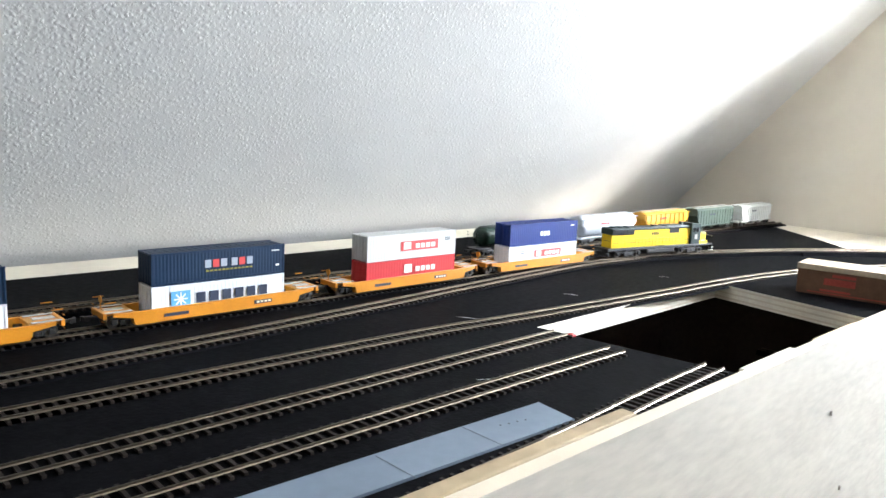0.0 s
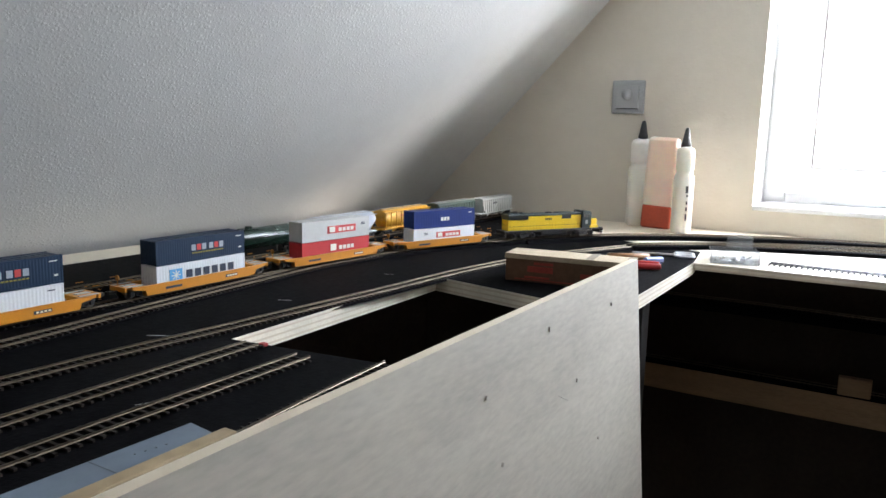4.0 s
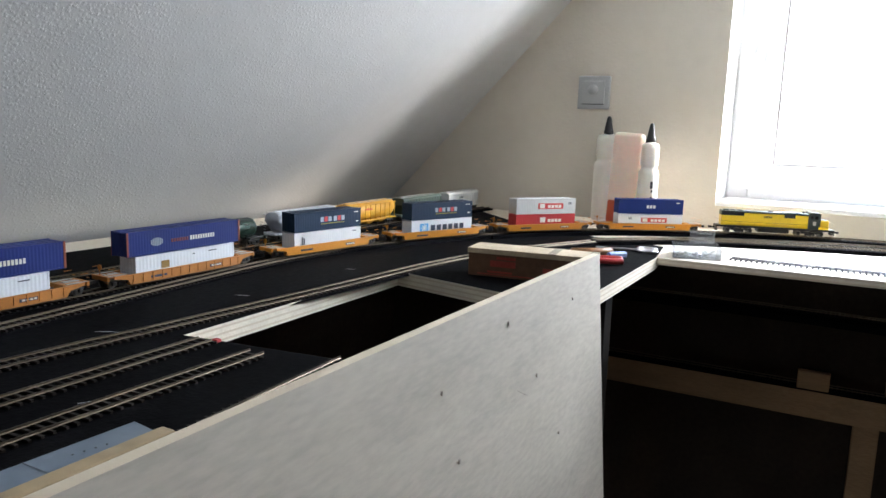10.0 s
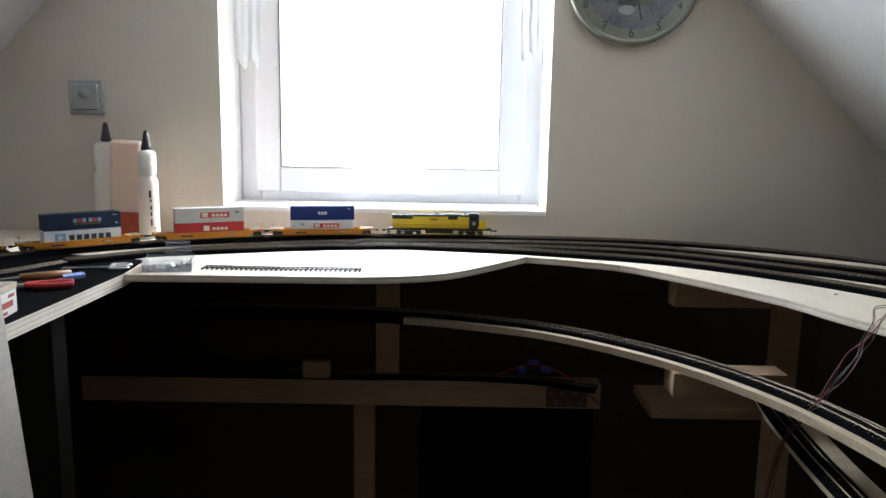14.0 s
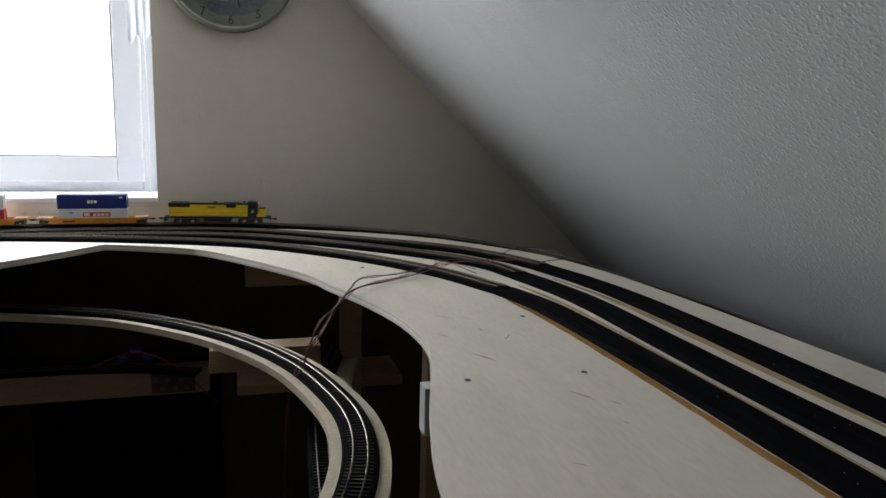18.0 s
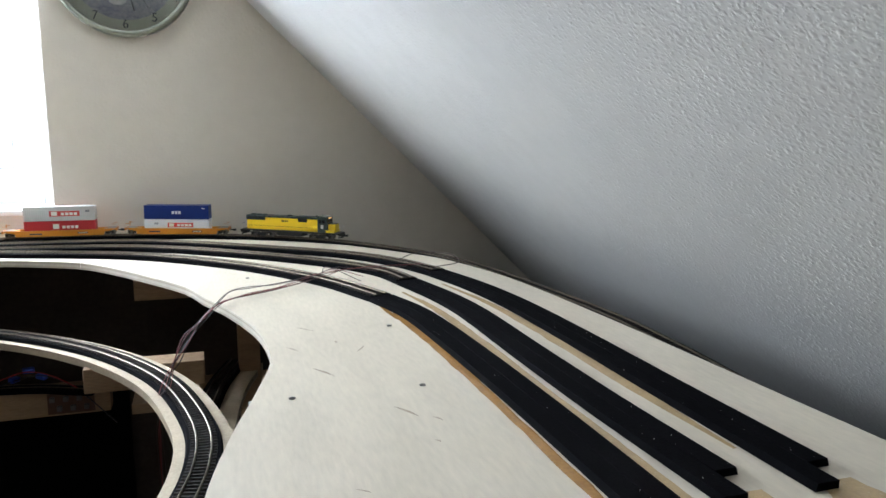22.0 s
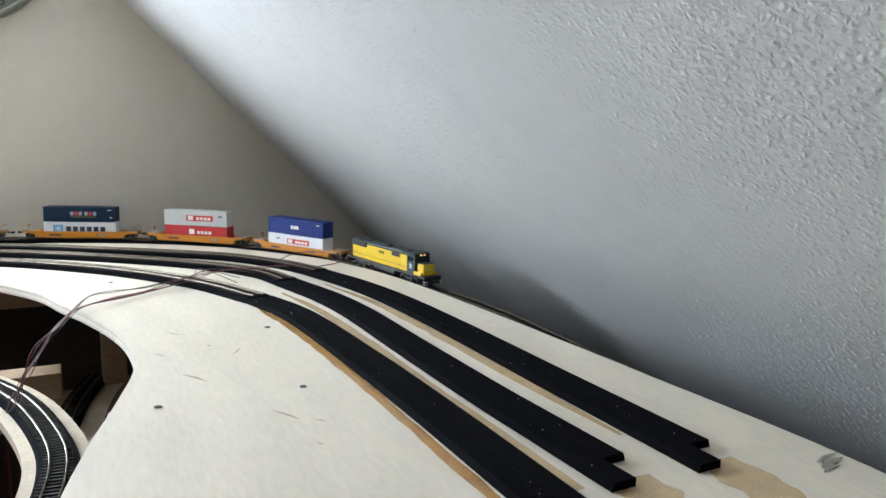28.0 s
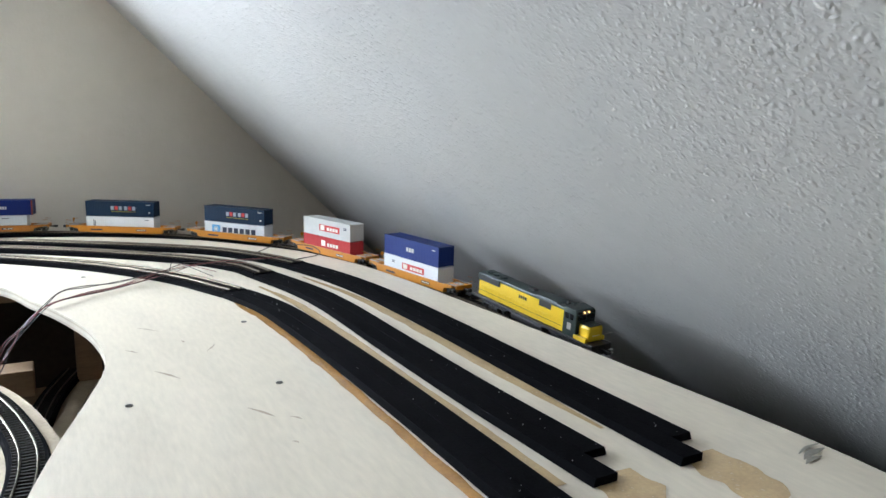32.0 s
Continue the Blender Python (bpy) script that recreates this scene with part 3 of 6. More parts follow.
BLUE_GRIP = mat("pale_blue_clear_grip", (0.30, 0.42, 0.78), 0.2, 0.15, 50)
TAN_WOOD = mat("varnished_wood_handle", (0.36, 0.17, 0.07), 0.3, 0.25, 30, stretch=(1, 6, 1))
WIRE_RED = mat("red_wire", (0.16, 0.02, 0.02), 0.45, 0.2, 60)
WIRE_BLACK = mat("black_wire", (0.03, 0.012, 0.012), 0.45, 0.2, 60)
CLEAR = glass("clear_box_plastic", 0.06, (0.93, 0.96, 1.0))
CLEAR.node_tree.nodes["Principled BSDF"].inputs["Transmission Weight"].default_value = 0.9
SCREW_STEEL = mat("dark_screw_steel", (0.12, 0.11, 0.10), 0.4, 0.3, 60, metal=1.0)
INK = mat("dark_print", (0.03, 0.03, 0.035), 0.5, 0.2, 60)


def foam_strip(label, pts, cut_in, cut_out):
    """Foam roadbed with no track on it yet: two half strips side by side, cut to different lengths."""
    tr = thing("foam_roadbed", label, "roadbed", group="bare roadbed strips")
    line = [(p, None) for p in smooth_line([(x, y, T) for x, y in pts], 10)]
    line = [p for p, _ in line]
    for d, cut in ((0.0107, cut_in), (-0.0107, cut_out)):
        run, total = [], 0.0
        for i, p in enumerate(line):
            run.append(p)
        keep = []
        L = [0.0]
        for a, b in zip(run, run[1:]):
            L.append(L[-1] + (b - a).length)
        for p, l in zip(run, L):
            if l <= L[-1] - cut + 1e-6:
                keep.append(p)
        k = len(keep)
        if k < len(run):
            rest = (L[-1] - cut) - L[k - 1]
            keep.append(run[k - 1].lerp(run[k], rest / (L[k] - L[k - 1])))
        bm = bmesh.new()
        w = 0.0104
        sweep(bm, offset_line(keep, d), [(-w, 0), (w, 0), (w - (0.002 if d > 0 else 0), 0.0062), (-w + (0.002 if d < 0 else 0), 0.0062)])
        part("half_strip", bm, FOAM, tr)
    r = random.Random(len(label) + int(pts[0][0] * 1000))
    vs, fs = [], []
    for _ in range(36):
        p = line[r.randrange(3, len(line) - 2)]
        x, y, z, q = p.x + r.uniform(-0.018, 0.018), p.y + r.uniform(-0.01, 0.01), T + 0.0063, r.choice((0.0002, 0.0003, 0.0003, 0.0006))
        k = len(vs)
        vs += [(x - q, y - q, z), (x + q, y - q * 0.6, z), (x + q * 0.5, y + q, z), (x, y, z + q)]
        fs += [(k, k + 1, k + 3), (k + 1, k + 2, k + 3), (k + 2, k, k + 3)]
    me = bpy.data.meshes.new("dust")
    me.from_pydata(vs, [], fs)
    me.materials.append(CHALK)
    d = new("dust", me)
    d.parent = tr
    tagged(d, "pale dust specks on the foam", kind="stuff")
    return tr


BED1 = [(0.887, 1.238), (0.912, 1.12), (0.926, 0.99), (0.930, 0.82), (0.929, 0.64), (0.929, 0.52), (0.929, 0.424)]
BED2 = [(0.820, 1.178), (0.842, 1.06), (0.851, 0.95), (0.850, 0.78), (0.850, 0.62), (0.853, 0.50), (0.855, 0.428)]
BED3 = [(0.753, 1.077), (0.772, 1.0), (0.781, 0.92), (0.787, 0.76), (0.789, 0.60), (0.788, 0.44), (0.786, 0.28), (0.784, 0.15)]
foam_strip("bare black foam roadbed strip glued on plywood", BED1, 0.0, 0.030)
foam_strip("bare black foam roadbed strip glued on plywood", BED2, 0.0, 0.034)
foam_strip("bare black foam roadbed strip glued on plywood", BED3, 0.0, 0.030)


def stain(name, pts, widths, material, label, z=T + 0.0001, cat="stain"):
    """A thin dried film with an uneven outline."""
    bm = bmesh.new()
    ps = smooth_line([(x, y, z) for x, y in pts], 8)
    n = len(ps)
    L, R = [], []
    for i, p in enumerate(ps):
        t = (ps[min(i + 1, n - 1)] - ps[max(i - 1, 0)]).normalized()
        s = Vector((t.y, -t.x, 0))
        f = i / (n - 1) * (len(widths) - 1)
        k = min(int(f), len(widths) - 2)
        w = widths[k] + (widths[k + 1] - widths[k]) * (f - k)
        w1 = w * (1 + 0.35 * noise.noise(p * 60))
        w2 = w * (1 + 0.35 * noise.noise(p * 60 + Vector((9, 3, 1))))
        L.append(bm.verts.new(p + s * w1)), R.append(bm.verts.new(p - s * w2))
    for i in range(n - 1):
        bm.faces.new((L[i], L[i + 1], R[i + 1], R[i]))
    return part(name, bm, material, BOARD_BLACK if cat in ("mark", "scuff") else BOARD_CURVED, label)


stain("glue_stain", [(0.742, 1.04), (0.746, 1.0), (0.757, 0.92), (0.761, 0.76), (0.761, 0.60), (0.760, 0.44), (0.758, 0.24)], [0.001, 0.004, 0.007, 0.006, 0.0045, 0.005, 0.006], GLUE, "amber dried glue beside the foam strip")
stain("glue_stain", [(0.795, 1.12), (0.812, 1.0), (0.816, 0.84), (0.816, 0.68), (0.817, 0.54), (0.818, 0.44)], [0.002, 0.006, 0.007, 0.006, 0.006, 0.004], GLUE_PALE, "thin amber dried glue between the foam strips")
stain("glue_stain", [(0.872, 1.16), (0.896, 1.0), (0.902, 0.82), (0.902, 0.64), (0.903, 0.50)], [0.002, 0.006, 0.007, 0.007, 0.002], GLUE_PALE, "thin amber dried glue between the foam strips")
stain("glue_stain", [(0.934, 0.435), (0.933, 0.40), (0.930, 0.372), (0.928, 0.362)], [0.016, 0.021, 0.019, 0.008], GLUE_PALE, "dried glue patch past the end of a foam strip")
stain("glue_stain", [(0.858, 0.44), (0.856, 0.41), (0.854, 0.392)], [0.016, 0.020, 0.009], GLUE_PALE, "dried glue patch past the end of a foam strip")
GRIME = mat("grey_smear", (0.30, 0.28, 0.23), 0.6, 0.5, 80)
for a, b, w in (((0.995, 0.392), (1.026, 0.398), 0.004), ((0.990, 0.387), (1.012, 0.390), 0.0025), ((1.0, 0.400), (1.03, 0.405), 0.002)):
    stain("smear", [a, ((a[0] + b[0]) / 2, (a[1] + b[1]) / 2 + 0.002), b], [0.0005, w, 0.0005], GRIME, "grey rubbed smear on the plywood", cat="smear")
BROWN_MARK = mat("brown_knot_streak", (0.46, 0.36, 0.26), 0.6, 0.4, 80)
for x, y, a, l, w in ((0.676, 0.652, 118, 0.032, 0.0022), (0.698, 0.628, 120, 0.012, 0.0015), (0.622, 0.78, 120, 0.036, 0.0018), (0.60, 0.87, 122, 0.02, 0.0012), (0.675, 0.85, 60, 0.024, 0.001), (0.625, 0.95, 130, 0.03, 0.0012), (0.652, 0.885, 100, 0.008, 0.0015), (0.61, 0.52, 140, 0.012, 0.001), (0.684, 0.584, 120, 0.006, 0.0012), (0.36, 1.55, 10, 0.03, 0.0008), (0.60, 1.20, 20, 0.025, 0.0007)):
    dx, dy = math.cos(radians(a)) * l / 2, math.sin(radians(a)) * l / 2
    stain("streak", [(x - dx, y - dy), (x + 0.001, y), (x + dx, y + dy)], [0.0003, w, 0.0003], BROWN_MARK, "brown streak in the plywood face", cat="streak")


def countersunk_screw(x, y, z=T, r=0.0032):
    bm = bmesh.new()
    cyl(bm, (x, y, z - 0.001), (x, y, z + 0.0002), r, seg=14)
    box(bm, x - r * 0.8, x + r * 0.8, y - 0.0003, y + 0.0003, z + 0.0002, z + 0.0004)
    return part("screw", bm, SCREW_STEEL, BOARD_CURVED, "dark countersunk screw head")


for x, y in ((0.583, 0.715), (0.709, 0.714), (0.73, 0.938), (0.34, 1.575), (0.575, 1.30), (0.23, 1.62)):
    countersunk_screw(x, y)

# blue-grey styrene strip on the black board
sty = thing("styrene_strip", "blue-grey styrene strip with pencil marks on the black board", "strip")
bm = bmesh.new()
prism(bm, [[(-0.741, -0.15), (-0.706, -0.15), (-0.687, 0.385), (-0.723, 0.390)]], T + 0.0002, T + 0.0022)
part("strip", bm, GREY_CARD, sty)
for y in (0.312, 0.24):
    bm = bmesh.new()
    box(bm, -0.7255, -0.6895, y, y + 0.0007, T + 0.0022, T + 0.0025)
    part("pencil_line", bm, PENCIL, sty)
for k in range(4):
    bm = bmesh.new()
    cyl(bm, (-0.711 + 0.0014 * k, 0.335 + 0.007 * k, T + 0.0022), (-0.711 + 0.0014 * k, 0.335 + 0.007 * k, T + 0.0025), 0.0007, seg=8)
    part("dot", bm, INK, sty)
for x, y, a, l in ((-0.781, 0.406, 60, 0.030), (-0.932, 0.528, 30, 0.025), (-0.941, 0.722, 20, 0.019), (-0.835, 1.212, 70, 0.062), (-0.758, 1.238, 10, 0.062), (-0.938, 0.941, 25, 0.015)):
    dx, dy = math.cos(radians(a)) * l / 2, math.sin(radians(a)) * l / 2
    stain("chalk_mark", [(x - dx, y - dy), (x, y + 0.001), (x + dx, y + dy)], [0.0004, 0.0011, 0.0004], CHALK, "short white chalk mark on the black board", cat="mark")

# pine batten behind the fascia panel, and the lip of the hole
bm = bmesh.new()
box(bm, -0.6105, -0.5998, -1.5, 0.318, T + 0.0005, 1.0505, 0.0015)
tagged(part("edge_batten", bm, PINE), "pale pine batten screwed behind the fascia panel", "batten")
bm = bmesh.new()
box(bm, -0.826, -0.819, 0.560, 0.567, T - 0.002, T + 0.003, 0.001)
tagged(part("buffer_block", bm, RED_GRIP), "small red stop block at the track's end", "stop block")

bm = bmesh.new()
box(bm, -0.6655, -0.6535, 0.592, 0.700, T + 0.0002, T + 0.0045, 0.0008)
tagged(part("plywood_offcut", bm, PLY_WHITE), "short pale plywood offcut lying at the hole's edge", "offcut")
bm = bmesh.new()
box(bm, -0.684, -0.662, 0.805, 0.958, T - 0.045, T - 0.008, 0.006)
tagged(part("hole_batten", bm, mat("yellow_pine", (0.62, 0.47, 0.29), 0.6, 0.2, 12, 0.0002, 120, stretch=(1, 6, 1))), "pale pine batten screwed inside the hole", "batten")

# marks on the fascia panel
KNOT = mat("grey_knot", (0.44, 0.40, 0.345), 0.6, 0.4, 200)
for y, z, r in ((0.752, 1.011, 0.0024), (0.606, 0.981, 0.0020), (0.954, 1.000, 0.0018), (0.464, 0.904, 0.0024), (0.825, 0.936, 0.0022), (0.632, 0.910, 0.0020), (0.696, 0.846, 0.0017), (0.387, 0.968, 0.0022), (0.890, 0.846, 0.0015), (0.528, 0.871, 0.0013), (0.412, 0.846, 0.0022)):
    bm = bmesh.new()
    fx = -0.590 + LEAN * (1.05 - z)
    y, z = 0.06 + (y - 0.06) * 0.95, 1.21 - (1.21 - z) * 0.95
    cyl(bm, (fx - 0.001, y, z), (fx + 0.0006, y, z), r * 0.7, seg=10)
    bmesh.ops.scale(bm, vec=(1, 1.0, 1.5), verts=bm.verts, space=Matrix.Translation((0, -y, -z)))
    part("knot", bm, KNOT, FASCIA, "small grey knot")
for y, z, dy, dz in ((0.354, 0.916, 0.006, 0.016), (0.748, 0.942, 0.012, -0.006), (0.438, 0.942, 0.01, 0.002)):
    bm = bmesh.new()
    cyl(bm, (-0.590 + LEAN * (1.05 - z + dz), y - dy, z - dz), (-0.590 + LEAN * (1.05 - z - dz), y + dy, z + dz), 0.0006, seg=6)
    part("scratch", bm, KNOT, FASCIA, "fine grey scratch")


CREAM_PAPER = mat("off_white_paper", (0.66, 0.62, 0.56), 0.7, 0.1, 30)


def cardboard_box():
    b = thing("cardboard_box", "long brown cardboard box with faded red print and a worn lid", "box")
    bm = bmesh.new()
    box(bm, -0.095, 0.095, -0.038, 0.038, 0.0, 0.036, 0.0012)
    part("tray", bm, CARDBOARD, b)
    bm = bmesh.new()
    box(bm, -0.0965, 0.0965, -0.0395, 0.0395, 0.033, 0.0405, 0.001)
    part("lid", bm, CARD_TOP, b, "worn tan lid")
    for x0, x1, z0, z1 in ((-0.060, -0.02, 0.015, 0.024), (-0.064, -0.025, 0.006, 0.009), (0.022, 0.05, 0.012, 0.019), (-0.05, -0.02, 0.026, 0.030), (-0.08, 0.09, 0.003, 0.0045)):
        bm = bmesh.new()
        box(bm, x0, x1, -0.0384, -0.0379, z0, z1)
        part("print_bar", bm, CARD_RED, b, "faded red print")
    bm = bmesh.new()
    box(bm, 0.0948, 0.0956, -0.036, 0.036, 0.002, 0.0325)
    part("end_label", bm, CREAM_PAPER, b, "white printed end label")
    for y0, y1, z0, z1 in ((-0.028, 0.020, 0.012, 0.020), (-0.028, -0.004, 0.004, 0.008), (0.002, 0.028, 0.024, 0.028)):
        bm = bmesh.new()
        box(bm, 0.0955, 0.0959, y0, y1, z0, z1)
        part("print_bar", bm, CARD_RED, b, "red print on the end")
    for x in (0.028, 0.085):
        bm = bmesh.new()
        box(bm, x, x + 0.012, -0.0400, 0.0400, 0.0402, 0.0409, 0.0002)
        part("tape", bm, TAPE, b, "clear tape strip")
    b.matrix_basis = pose(-0.696, 1.0555, T, 0, 0, 8.3) @ Matrix.Diagonal((0.945, 0.724, 1, 1))
    return b


cardboard_box()


def tools():
    # pliers with red grips
    p = thing("pliers", "small pliers with red grips lying on the black board", "pliers", m=pose(-0.676, 1.232, T, 0, 0, 20))
    for s in (-1, 1):
        bm = bmesh.new()
        tube(bm, smooth_line([(0.0, s * 0.003, 0.006), (0.02, s * 0.012, 0.006), (0.045, s * 0.014, 0.006), (0.062, s * 0.009, 0.006)], 5), 0.0052, 8)
        part("grip", bm, RED_GRIP, p, "red plastic grip", True)
    bm = bmesh.new()
    box(bm, -0.032, 0.002, -0.006, 0.006, 0.002, 0.009, 0.002)
    part("jaw", bm, SILVER, p, "bare steel jaws")
    # knife with wooden handle
    k = thing("knife", "slim knife with a varnished wooden handle on the black board", "knife", m=pose(-0.716, 1.284, T, 0, 0, 32))
    bm = bmesh.new()
    cyl(bm, (0, 0, 0.007), (0.074, 0, 0.007), 0.0062, 0.007, 12)
    bmesh.ops.bevel(bm, geom=[e for e in bm.edges if e.calc_length() < 0.01], offset=0.0015, segments=2, affect="EDGES")
    part("handle", bm, TAN_WOOD, k, "brown wooden handle", True)
    bm = bmesh.new()
    cyl(bm, (-0.055, 0, 0.005), (0, 0, 0.007), 0.0008, 0.0022, 8)
    part("blade", bm, SILVER, k, "thin steel blade")
    # blue screwdriver
    d = thing("screwdriver", "screwdriver with a translucent blue handle on the black board", "screwdriver", m=pose(-0.650, 1.287, T, 0, 0, 55))
    bm = bmesh.new()
    cyl(bm, (0, 0, 0.006), (0.035, 0, 0.006), 0.006, 0.0062, 6)
    part("handle", bm, BLUE_GRIP, d, "blue handle")
    bm = bmesh.new()
    cyl(bm, (-0.04, 0, 0.005), (0, 0, 0.006), 0.0015, seg=8)
    part("shaft", bm, SILVER, d)
    # scissors
    c = thing("scissors", "steel scissors lying on the black board", "scissors", m=pose(-0.655, 1.402, T, 0, 0, 14) @ Matrix.Diagonal((1.25, 1.25, 1, 1)))
    for s in (-1, 1):
        bm = bmesh.new()
        ring = [(0.034 + 0.013 * math.cos(a), s * 0.011 + 0.0085 * math.sin(a), 0.004) for a in [2 * math.pi * k / 18 for k in range(19)]]
        tube(bm, ring, 0.0022, 6)
        part("finger_loop", bm, SILVER, c, "polished steel loop", True)
        bm = bmesh.new()
        box(bm, -0.04, 0.024, -0.0032, 0.0032, 0.002 + 0.001 * (s > 0), 0.0034 + 0.001 * (s > 0), 0.0004)
        bm.transform(Matrix.Rotation(radians(s * 7), 4, "Z"))
        part("blade", bm, SILVER, c)


tools()


def clear_tray():
    c = thing("clear_tray", "open clear plastic box full of small metal parts", "plastic box", m=pose(-0.532, 1.424, T - 0.0005, 0, 0, 14))
    w, d, h, t = 0.040, 0.036, 0.020, 0.0012
    bm = bmesh.new()
    box(bm, -w, w, -d, d, 0, t)
    for a, b, e, f in ((-w, w, -d, -d + t), (-w, w, d - t, d), (-w, -w + t, -d, d), (w - t, w, -d, d)):
        box(bm, a, b, e, f, t, h)
    part("tray", bm, CLEAR, c)
    bm = bmesh.new()
    box(bm, -0.022, 0.022, 0, 0.0010, 0, 0.024)
    bm.transform(pose(0.012, d, h, 18, 0, 0))
    part("open_lid", bm, CLEAR, c, "clear lid standing open")
    r = random.Random(5)
    for k in range(34):
        bm = bmesh.new()
        L, q = r.uniform(0.004, 0.011), r.uniform(0.0006, 0.0022)
        if k % 3:
            box(bm, -L / 2, L / 2, -q, q, -0.0004, 0.0004 + q * 0.4, 0.0001)
        else:
            cyl(bm, (0, 0, -0.0005), (0, 0, 0.0005), L * 0.3, seg=10)
        bm.transform(Matrix.Translation((r.uniform(-w + 0.008, w - 0.008), r.uniform(-d + 0.008, d - 0.008), t + 0.002 + r.random() * 0.004)) @ Euler((r.uniform(-0.5, 0.5), r.uniform(-0.5, 0.5), r.uniform(0, 6))).to_matrix().to_4x4())
        part("metal_bit", bm, SILVER if k % 4 else BLACK_PLASTIC, c)
    return c


clear_tray()


def revolve(bm, prof, seg=28, squash=1.0):
    rings = [[bm.verts.new((r * math.cos(2 * math.pi * k / seg), squash * r * math.sin(2 * math.pi * k / seg), z)) for k in range(seg)] for r, z in prof]
    for a, b in zip(rings, rings[1:]):
        for k in range(seg):
            bm.faces.new((a[k], a[(k + 1) % seg], b[(k + 1) % seg], b[k]))
    bm.faces.new(rings[0][::-1]), bm.faces.new(rings[-1])


def glue_bottle(x, y, rz, h, mark):
    b = thing("glue_bottle", "milky white glue bottle with a black pointed cap", "bottle", group="glue bottles", m=pose(x, y, T - 0.0005, 0, 0, rz))
    bm = bmesh.new()
    revolve(bm, [(0.026, 0), (0.030, 0.004), (0.030, h * 0.62), (0.029, h * 0.66), (0.024, h * 0.69), (0.0235, h * 0.72), (0.0265, h * 0.735), (0.0265, h * 0.93), (0.024, h * 0.975), (0.011, h)], 28, 0.72)
    part("bottle_body", bm, MILKY, b, "", True)
    bm = bmesh.new()
    revolve(bm, [(0.0115, h - 0.003), (0.0115, h + 0.006), (0.0100, h + 0.010), (0.0055, h + 0.036), (0.004, h + 0.041), (0.001, h + 0.0425)], 20)
    part("pointed_cap", bm, BLACK_PLASTIC, b, "black pointed nozzle cap", True)
    if mark:
        for k, (a, z0, z1) in enumerate(((0.10, 0.092, 0.108), (0.05, 0.083, 0.089), (0.04, 0.066, 0.074), (0.06, 0.052, 0.060), (0.05, 0.03, 0.045))):
            bm = bmesh.new()
            box(bm, 0.0285 - a * 0.02, 0.0312, -0.004 - 0.002 * (k == 0), -0.001, z0, z1)
            part("print_bar", bm, INK, b, "small dark print")
    return b


glue_bottle(-0.829, 1.856, 20, 0.212, False)
glue_bottle(-0.709, 1.786, -55, 0.196, True)


def flat_bottle():
    b = thing("squeeze_bottle", "wide flat peach plastic bottle with a red lower end", "bottle", m=pose(-0.776, 1.822, T - 0.0005, 0, 2.5, 0))
    bm = bmesh.new()
    box(bm, -0.037, 0.037, -0.012, 0.012, 0.05, 0.216, 0.010)
    part("bottle_body", bm, PEACH, b, "", True)
    bm = bmesh.new()
    box(bm, -0.035, 0.035, -0.0118, 0.0118, 0.0, 0.056, 0.006)
    part("base", bm, RED_GLUE, b, "red lower end", True)
    return b


flat_bottle()


def light_switch(x, z):
    s = thing("light_switch", "square silver-grey dimmer switch on the gable wall", "light switch", m=pose(x, WALL_Y, z))
    bm = bmesh.new()
    box(bm, -0.0405, 0.0405, -0.010, 0, -0.0405, 0.0405, 0.003)
    part("cover_frame", bm, SATIN, s, "silver plastic cover frame")
    bm = bmesh.new()
    box(bm, -0.028, 0.028, -0.0135, -0.009, -0.028, 0.028, 0.0015)
    part("plate", bm, SATIN, s)
    bm = bmesh.new()
    cyl(bm, (0, -0.024, 0.006), (0, -0.012, 0.006), 0.0115, 0.0125, 28)
    part("knob", bm, SATIN, s, "round turning knob", True)
    bm = bmesh.new()
    box(bm, -0.028, 0.028, -0.0142, -0.0132, -0.0295, -0.0278)
    part("shadow_gap", bm, BLACK_PLASTIC, s)
    return s


light_switch(-0.880, 1.311)


